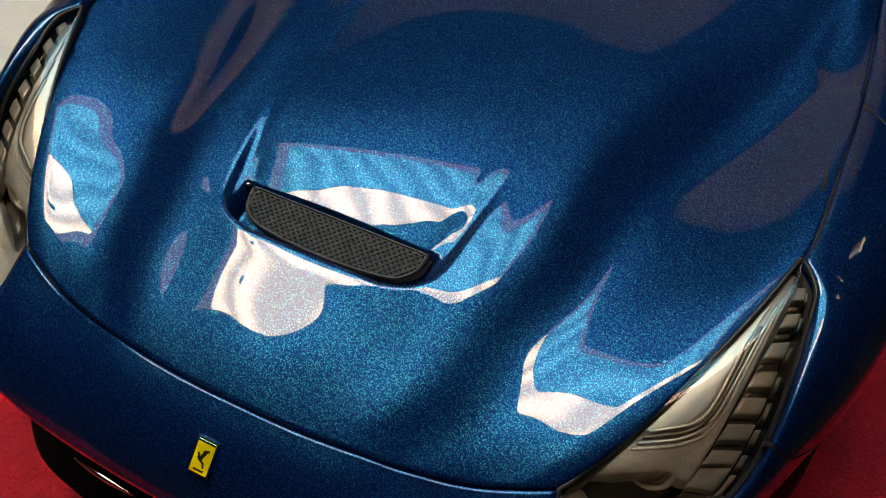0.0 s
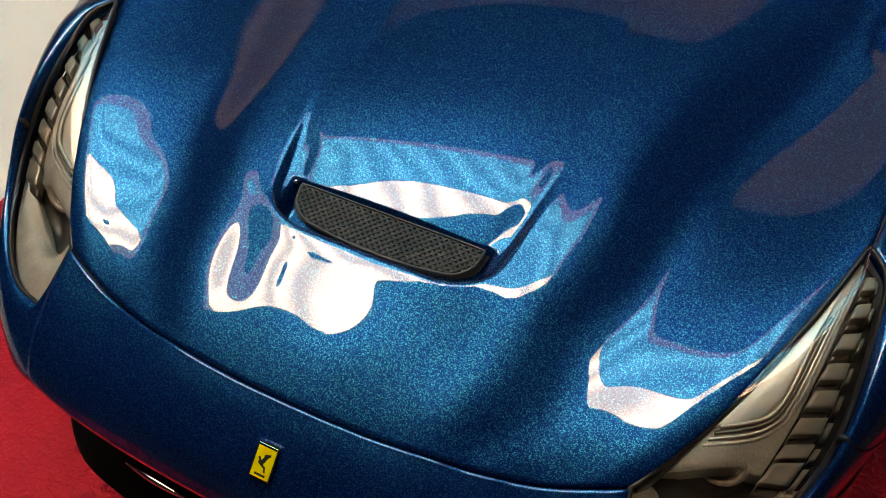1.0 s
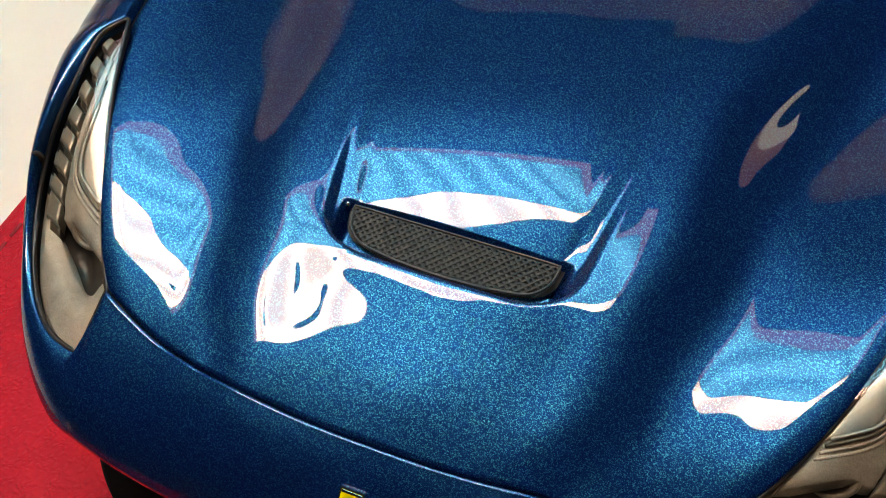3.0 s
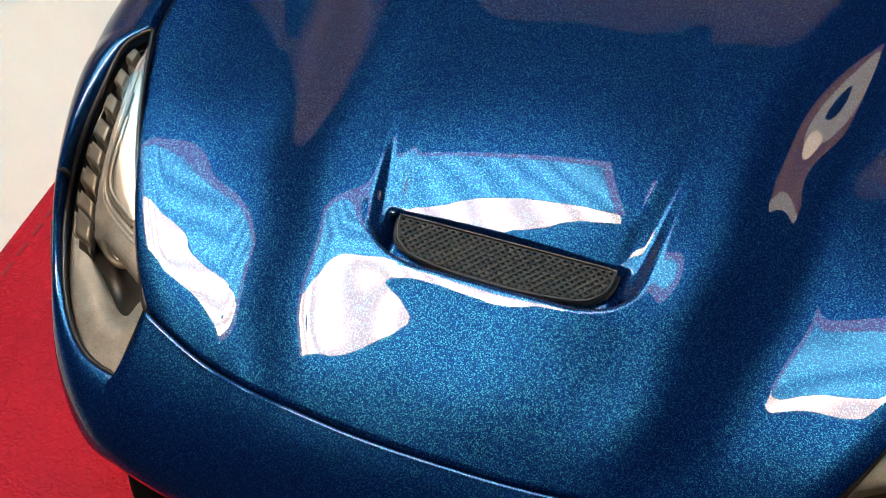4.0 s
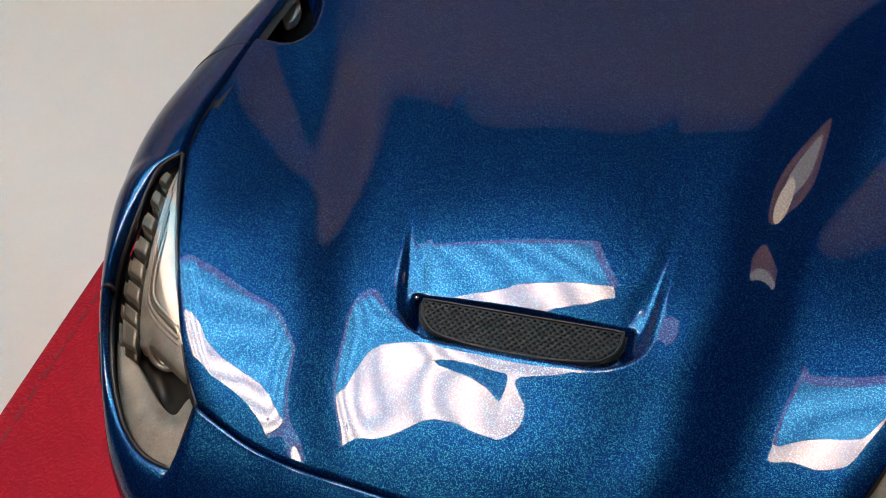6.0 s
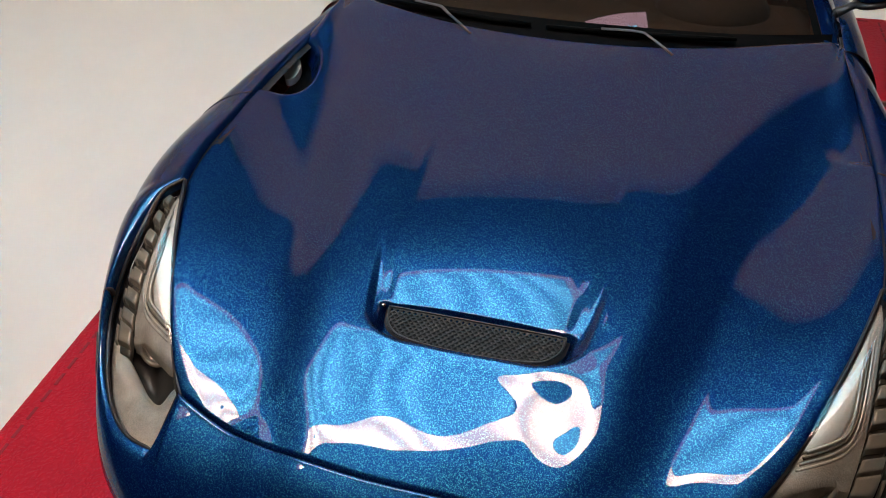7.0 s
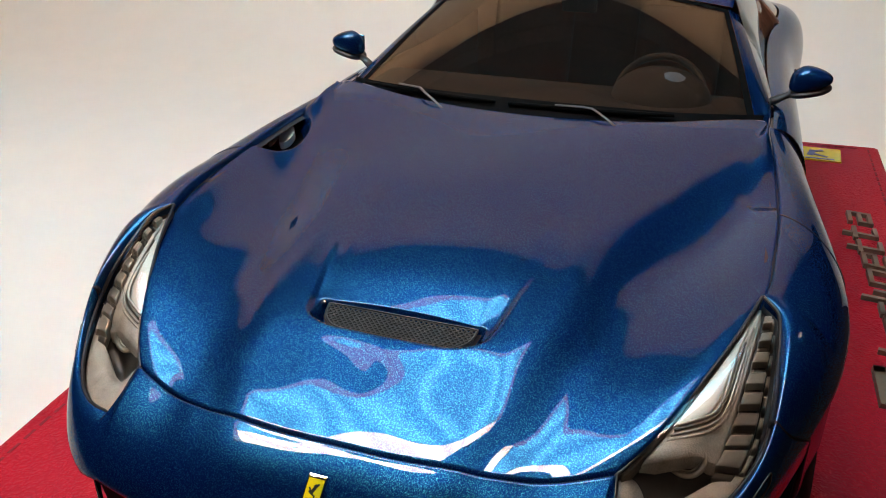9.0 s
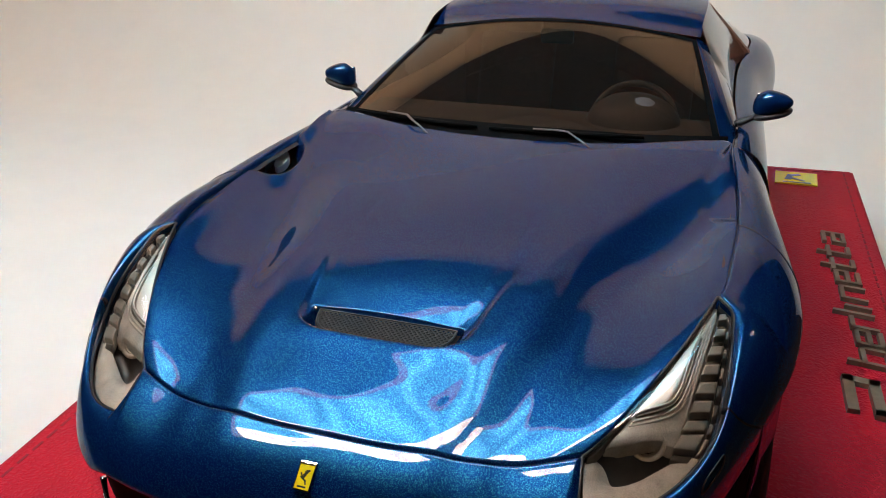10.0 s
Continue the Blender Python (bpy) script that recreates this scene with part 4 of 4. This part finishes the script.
def build_rear():
    ys = np.linspace(105.2, 250, 90)
    rows = []
    for y in ys:
        bx, bz, sx = float(BELT_X(y)), float(BELT_Z(y)), float(SIDE_X(y))
        i, c = np.array([bx, y, bz]), np.array([sx, y, 37.0])
        p1, p2 = i + [0.55 * (sx - bx), 0, 0.5], c + [0, 0, 8.5]
        r = [(1 - t) ** 3 * i + 3 * t * (1 - t) ** 2 * p1 + 3 * t * t * (1 - t) * p2 + t ** 3 * c for t in np.linspace(0, 1, 16)]
        for k, z in enumerate((28, 20, 12, 9)):
            r.append(np.array([sx - 0.8 * (k + 1), y, z]))
        rows.append(r)
    g = np.array(rows)
    mid = (g[:-1, :-1] + g[1:, 1:]) / 2
    keep = np.hypot(mid[..., 1] - 205, mid[..., 2] - 17.5) > 20.5
    for side, gg in ((1, g), (-1, mirror(g))):
        cut = 50
        sheet("door_panel", gg[:cut], PAINT, car, "blue door and sill", flip=side > 0, keep=keep[:cut - 1])
        sheet("rear_wing", gg[cut - 1:], PAINT, car, "swelling blue rear wing", flip=side > 0, keep=keep[cut - 1:])
    # tail closing panel
    r = g[-1]
    t = np.stack([mirror(r), mirror(r) * [0.5, 1, 1] + [0, 3, 0], r * [0, 1, 1] + [0, 4, 0], r * [0.5, 1, 1] + [0, 3, 0], r], 1)
    sheet("tail_panel", t, PAINT, car, "blue tail panel")
    # underside
    bm = bmesh.new()
    box_bm(bm, (0, 135, 8), (78, 225, 3), bevel=1)
    part("floor_pan", bm, BLACK, car)


build_rear()
HEAD = 30.6
TOP_Y = lambda x: 133.5 + 0.0052 * np.abs(x) ** 2
TOP_Z = lambda x: 66.15 - 0.0034 * np.abs(x) ** 2


def screen_grid(x0, x1, n, t0, t1, m, lift=0.0):
    """Grid on the windscreen: a in -1..1 across, t from base to header."""
    aa, tt = np.meshgrid(np.linspace(x0, x1, n), np.linspace(t0, t1, m), indexing="ij")
    xb, xt = aa * 40.0, aa * HEAD
    yb, yt = screen_y(xb) + 1.2, TOP_Y(xt)
    zb, zt = 50.4 - 0.0006 * xb ** 2, TOP_Z(xt)
    x = xb + (xt - xb) * tt
    y = yb + (yt - yb) * tt
    z = zb + (zt - zb) * tt + 0.5 * np.sin(np.pi * np.clip(tt, 0, 1)) + 1.4 * (1 - aa ** 2) * np.sin(np.pi * 0.5 * np.clip(tt, 0, 1) + 0.6) - 0.8 + lift
    return np.stack([x, y, z], -1)


def build_cabin():
    ws = sheet("windscreen", screen_grid(-0.97, 0.97, 50, 0.0, 1.0, 30), WINDSCREEN, car, "tinted curved windscreen with dark border")
    ws.visible_shadow = False
    for a0, a1, t0, t1 in ((-0.97, 0.97, -0.03, 0.085), (-0.972, -0.94, 0.05, 1.0), (0.94, 0.972, 0.05, 1.0), (-0.97, 0.97, 0.965, 1.0)):
        sheet("screen_border", screen_grid(a0, a1, 40, t0, t1, 12, 0.12), MATT_BLACK, ws, "black printed border")
    for side in (1, -1):
        g = screen_grid(0.972, 1.06, 8, -0.02, 1.01, 30, 0.25)
        g[..., 2] -= np.linspace(0, 1, 8)[:, None] ** 2 * 1.2
        sheet("screen_pillar", g if side > 0 else mirror(g), PAINT, car, "slim blue pillar", flip=side < 0)
    # roof
    lv = np.linspace(0, 1, 60)
    aa, tt = np.meshgrid(np.linspace(-1, 1, 60), lv, indexing="ij")
    y = TOP_Y(aa * HEAD) * (1 - tt) + 250 * tt
    x = aa * ROOF_HALF(y)
    z = ROOF_TOP(y) - 3.0 * np.abs(aa) ** 2.6 - (1 - sstep((y - 126) / 10)) * 0.0
    z = z + (TOP_Z(aa * HEAD) - (ROOF_TOP(TOP_Y(aa * HEAD)) - 3.0 * np.abs(aa) ** 2.6)) * (1 - sstep(tt / 0.1))
    sheet("roof", np.stack([x, y, z], -1), PAINT, car, "rounded blue roof and fastback")
    # side glass
    for side in (1, -1):
        ys = np.linspace(104.5, 249, 60)
        bot = np.stack([BELT_X(ys) - 0.3, ys, BELT_Z(ys)], -1)
        tt = np.clip((ys - 104.5) / 27, 0, 1)
        q = screen_grid(1.06, 1.06, 1, 0, 1, 30, 0.2)[0]
        q[:, 2] -= 1.2
        px = np.where(ys < 138, np.interp(ys, q[:, 1], q[:, 0]), ROOF_HALF(ys))
        pz = np.where(ys < 138, np.interp(ys, q[:, 1], q[:, 2]), ROOF_TOP(ys) - 3.0)
        pz = np.maximum(pz, BELT_Z(ys) + 0.05)
        px = np.minimum(px, BELT_X(ys) - 0.3)
        g = np.stack([bot, (bot + np.stack([px, ys, pz], -1)) / 2 + [0.8, 0, 0], np.stack([px, ys, pz], -1)], 1)
        if side < 0:
            g = mirror(g)
        sheet("side_window", g, simple("dark_side_glass", (0.01, 0.01, 0.012), 0.05, coat=0.5), car, "dark side glass", flip=side < 0)
    # wiper well under the screen edge
    xs = np.linspace(-39.5, 39.5, 60)
    g = np.stack([np.stack([xs, screen_y(xs) - 0.4, 48.6 - 0.0005 * xs ** 2], -1), np.stack([xs, screen_y(xs) + 2.5, 49.5 - 0.0005 * xs ** 2], -1), np.stack([xs, screen_y(xs) + 4.5, 51.6 - 0.0006 * xs ** 2], -1)], 1)
    sheet("scuttle", g, MATT_BLACK, car, "black scuttle under the screen")
    # interior
    bm = bmesh.new()
    box_bm(bm, (0, 113, 47), (74, 16, 7), bevel=2.5)
    part("dashboard", bm, DASH, car, "dark grey dashboard")
    bm = bmesh.new()
    box_bm(bm, (0, 160, 20), (80, 112, 12), bevel=2)
    part("cabin_floor", bm, CABIN, car, "brown cabin trim")
    v = [(x * sx, y + dy, z) for dy in (0, 3) for x, y, z in ((43, 188, 12), (40, 188, 50), (27, 186, 64)) for sx in (-1, 1)]
    f = [(0, 1, 3, 2), (2, 3, 5, 4), (7, 6, 8, 9), (9, 8, 10, 11), (0, 2, 8, 6), (3, 1, 7, 9), (2, 4, 10, 8), (5, 3, 9, 11), (4, 5, 11, 10), (1, 0, 6, 7)]
    link_mesh("rear_bulkhead", v, f, CABIN, car, "brown rear bulkhead", smooth=False)
    for side in (1, -1):
        bm = bmesh.new()
        box_bm(bm, (side * 40.5, 147, 30), (1.6, 84, 38), bevel=0.6)
        part("door_card", bm, CABIN, car, "brown door lining")
    # instrument hood
    bm = bmesh.new()
    bmesh.ops.create_uvsphere(bm, u_segments=32, v_segments=16, radius=1)
    bmesh.ops.scale(bm, vec=(9.4, 7.0, 6.4), verts=bm.verts)
    bmesh.ops.translate(bm, vec=(20.8, 114.5, 49.8), verts=bm.verts)
    part("instrument_hood", bm, DASH, car, "domed grey instrument hood")
    for sx in (-18, 18):
        seat = thing("seat", "", "")
        seat.parent = car
        tagged(seat, "brown leather bucket seat")
        for nm, c, sz, rx in (("cushion", (sx, 150, 30), (21, 22, 8), 4), ("backrest", (sx, 166, 44), (20, 6, 26), -16), ("headrest", (sx, 171, 58), (12, 4, 7), -14)):
            bm = bmesh.new()
            box_bm(bm, c, sz, Matrix.Rotation(radians(rx), 4, "X"), bevel=2.2)
            part(nm, bm, CABIN, seat)
    wheel_c, tilt = Vector((19.5, 124, 47.6)), pose(0, 0, 0, 62, 0, 0)
    pts = [tuple(wheel_c + tilt @ Vector((8.6 * math.cos(a), 8.2 * math.sin(a), 0))) for a in np.linspace(0, 2 * math.pi, 40, endpoint=False)]
    sw = tube("steering_wheel", pts, 0.75, DASH, car, "dark leather steering wheel", closed=True)
    bm = bmesh.new()
    bmesh.ops.create_uvsphere(bm, u_segments=20, v_segments=10, radius=3.6)
    bmesh.ops.scale(bm, vec=(1.2, 1.0, 0.4), verts=bm.verts)
    bmesh.ops.transform(bm, matrix=Matrix.Translation(wheel_c) @ tilt, verts=bm.verts)
    part("hub", bm, DASH, sw)
    # inner mirror
    bm = bmesh.new()
    box_bm(bm, (0.2, 134.5, 62.6), (7.4, 1.6, 3.2), bevel=0.7)
    part("inner_mirror", bm, BLACK, car, "dark inner mirror at the header")
    # wipers
    for x0 in (-15.7, 15.9):
        arm = [(x0, 94.6, 50.6), (x0 - 1.4, 95.6, 51.2), (x0 - 3.0, 96.8, 51.7), (x0 - 4.8, 98.3, 52.1), (x0 - 6.6, float(screen_y(x0 - 6.6)) + 2.3, 52.2), (x0 - 11.4, float(screen_y(x0 - 11.4)) + 2.3, 52.2)]
        w = tube("wiper", arm, [0.25, 0.26, 0.28, 0.30, 0.34, 0.34], STEEL, car, "short grey wiper arm", sides=8, flat=0.4)
        tube("blade", [(x, float(screen_y(x)) + 2.3, 51.7 - 0.0006 * x * x) for x in (x0 - 20, x0 - 8, x0 + 3, x0 + 9)], [0.3, 0.45, 0.45, 0.3], MATT_BLACK, w, "black wiper blade", sides=6)


build_cabin()


def build_mirror(side):
    m = thing("door_mirror", "", "")
    m.parent = car
    tagged(m, "rounded blue door mirror on a dark stalk")
    bm = bmesh.new()
    bmesh.ops.create_uvsphere(bm, u_segments=28, v_segments=18, radius=1)
    for v in bm.verts:
        x, y, z = v.co
        x = math.copysign(abs(x) ** 0.75, x)
        z = math.copysign(abs(z) ** 0.7, z)
        k = 1.0 - 0.42 * max(0.0, x + 0.35) ** 1.2
        v.co = Vector((x * 3.7, y * 2.9 if y < 0 else y * 1.2, (z * 3.3 * k if z > 0 else z * 1.7 * k) + 0.65 * (x - 0.3)))
    place = pose(side * 46.7, 120.5, 54.2, 0, 0, 6 * side) @ Matrix.Diagonal((side, 1, 1, 1))
    bmesh.ops.transform(bm, matrix=place, verts=bm.verts)
    if side < 0:
        bmesh.ops.reverse_faces(bm, faces=bm.faces)
    part("housing", bm, PAINT, m)
    bm = bmesh.new()
    bmesh.ops.create_uvsphere(bm, u_segments=28, v_segments=14, radius=1)
    for v in bm.verts:
        x, y, z = v.co
        x = math.copysign(abs(x) ** 0.7, x)
        v.co = Vector((x * 3.75, y * 3.0, z * 1.0 - 1.55 + 0.85 * (x - 0.3)))
    bmesh.ops.transform(bm, matrix=place, verts=bm.verts)
    if side < 0:
        bmesh.ops.reverse_faces(bm, faces=bm.faces)
    part("trim", bm, BLACK, m, "black lower trim")
    tube("stalk", [(side * 40.4, 117.6, 50.6), (side * 42.5, 119.2, 51.3), (side * 45.0, 120.5, 52.2)], [1.1, 0.9, 0.9], BLACK, m, "dark stalk", flat=0.6)
    bm = bmesh.new()
    box_bm(bm, (side * 46.3, 121.6, 54.3), (5.6, 0.5, 3.4), bevel=0.2)
    part("mirror_glass", bm, CHROME, m)


for side in (1, -1):
    build_mirror(side)


# ---- display base with stitching, lettering and plate ----
base = thing("display_base", "red grained leather display base with stitched edge", "display base", (0, 0, 0))
BX, BY0, BY1 = 83.2, -35.0, 252.0


def build_base():
    base.rotation_euler.z = radians(3.0)
    base.location.x = 4.4 * MM
    bm = bmesh.new()
    box_bm(bm, (1.3, (BY0 + BY1) / 2, (GROUND + TABLE) / 2), (2 * BX + 2.6, BY1 - BY0, GROUND - TABLE), bevel=1.6)
    part("block", bm, LEATHER, base, "red grained leather covering")

    def stitches(p, q):
        p, q = Vector(p), Vector(q)
        n = int((q - p).length / 4.0)
        d = (q - p).normalized()
        bm = bmesh.new()
        for k in range(n):
            c = p + (q - p) * ((k + 0.5) / n)
            box_bm(bm, c, (2.8 if abs(d.x) > 0.5 else 0.55, 2.8 if abs(d.y) > 0.5 else 0.55, 0.22))
        part("stitching", bm, THREAD, base, "dark red stitches", smooth=False)["kind"] = "stuff"
    e, z = 3.6, GROUND + 0.02
    for sx in (-1, 1):
        stitches((sx * (BX - e) + 1.3 * (sx + 1), BY0 + e, z), (sx * (BX - e) + 1.3 * (sx + 1), BY1 - e, z))
    stitches((-BX + e, BY1 - e, z), (BX - e, BY1 - e, z))
    stitches((-BX + e, BY0 + e, z), (BX - e, BY0 + e, z))


build_base()


GLYPHS = {
    "a": [[(0, 1), (1, 1), (1, 0), (0, 0), (0, 0.5), (1, 0.5)]],
    "b": [[(0, 1.6), (0, 0), (1, 0), (1, 1), (0, 1)]],
    "e": [[(0, 0.5), (1, 0.5), (1, 1), (0, 1), (0, 0), (1, 0)]],
    "i": [[(0.5, 0), (0.5, 1)]],
    "l": [[(0.5, 0), (0.5, 1.6)]],
    "n": [[(0, 0), (0, 1), (1, 1), (1, 0)]],
    "r": [[(0, 0), (0, 1), (1, 1)]],
    "t": [[(0.25, 1.5), (0.25, 0), (1, 0)], [(-0.15, 1), (0.9, 1)]],
    "2": [[(0, 1), (1, 1), (1, 0.5), (0, 0.5), (0, 0), (1, 0)]],
}


def letter(ch, y, wide, tall, stroke):
    """A raised square-cut letter of flat metal bars, leaning; it reads towards the back of the base."""
    bm = bmesh.new()
    foot = 76.5 + 0.045 * (184 - y)

    def spot(u, v):
        return Vector((foot - v * tall, y + (u - 0.5) * wide + 0.22 * v * tall, GROUND + 0.75))
    for line in GLYPHS[ch]:
        for a, b in zip(line, line[1:]):
            p, q = spot(*a), spot(*b)
            d = (q - p).normalized()
            n = Vector((-d.y, d.x, 0)) * (stroke / 2)
            p, q = p - d * (stroke * 0.42), q + d * (stroke * 0.42)
            low = [bm.verts.new(c + Vector((0, 0, -0.75))) for c in (p + n, q + n, q - n, p - n)]
            top = [bm.verts.new(c + Vector((0, 0, 0.35))) for c in (p + n * 0.86, q + n * 0.86, q - n * 0.86, p - n * 0.86)]
            bm.faces.new(top)
            for k in range(4):
                bm.faces.new((low[k], low[(k + 1) % 4], top[(k + 1) % 4], top[k]))
    bmesh.ops.recalc_face_normals(bm, faces=bm.faces)
    part("letter", bm, BRONZE, base, "raised dark bronze letter " + ch, smooth=False)


for ch, y, wide in zip("berlinetta", (121.5, 130.0, 137.0, 141.6, 145.2, 152.6, 161.8, 170.0, 178.4, 188.0), (6.4, 6.0, 4.6, 1, 1, 6.4, 6.2, 5.8, 5.8, 6.0)):
    letter(ch, y, wide, 5.0, 1.25)
letter("2", 104.5, 11.0, 10.0, 2.5)


def build_plate():
    bm = bmesh.new()
    box_bm(bm, (0, 0, 0), (13.3, 11.8, 0.5), bevel=0.12)
    bmesh.ops.transform(bm, matrix=pose(66.6, 238.9, GROUND + 0.22, 0, 0, -3), verts=bm.verts)
    plate = part("plate", bm, YELLOW, base, "yellow plate with dark emblem", smooth=False)
    for cx, cy, sx, sy, turn in ((-2.2, 0.4, 2.0, 5.2, -14), (-0.6, 2.4, 4.2, 1.6, 24), (0.2, -1.6, 5.0, 1.2, -28), (0, -4.6, 8.6, 1.0, 0)):
        bm = bmesh.new()
        box_bm(bm, (0, 0, 0), (sx, sy, 0.12), Matrix.Rotation(radians(turn), 4, "Z"), bevel=0.04)
        bmesh.ops.translate(bm, vec=(66.6 + cx, 238.9 + cy, GROUND + 0.5), verts=bm.verts)
        part("emblem", bm, ENAMEL_BLACK, plate, smooth=False)


build_plate()
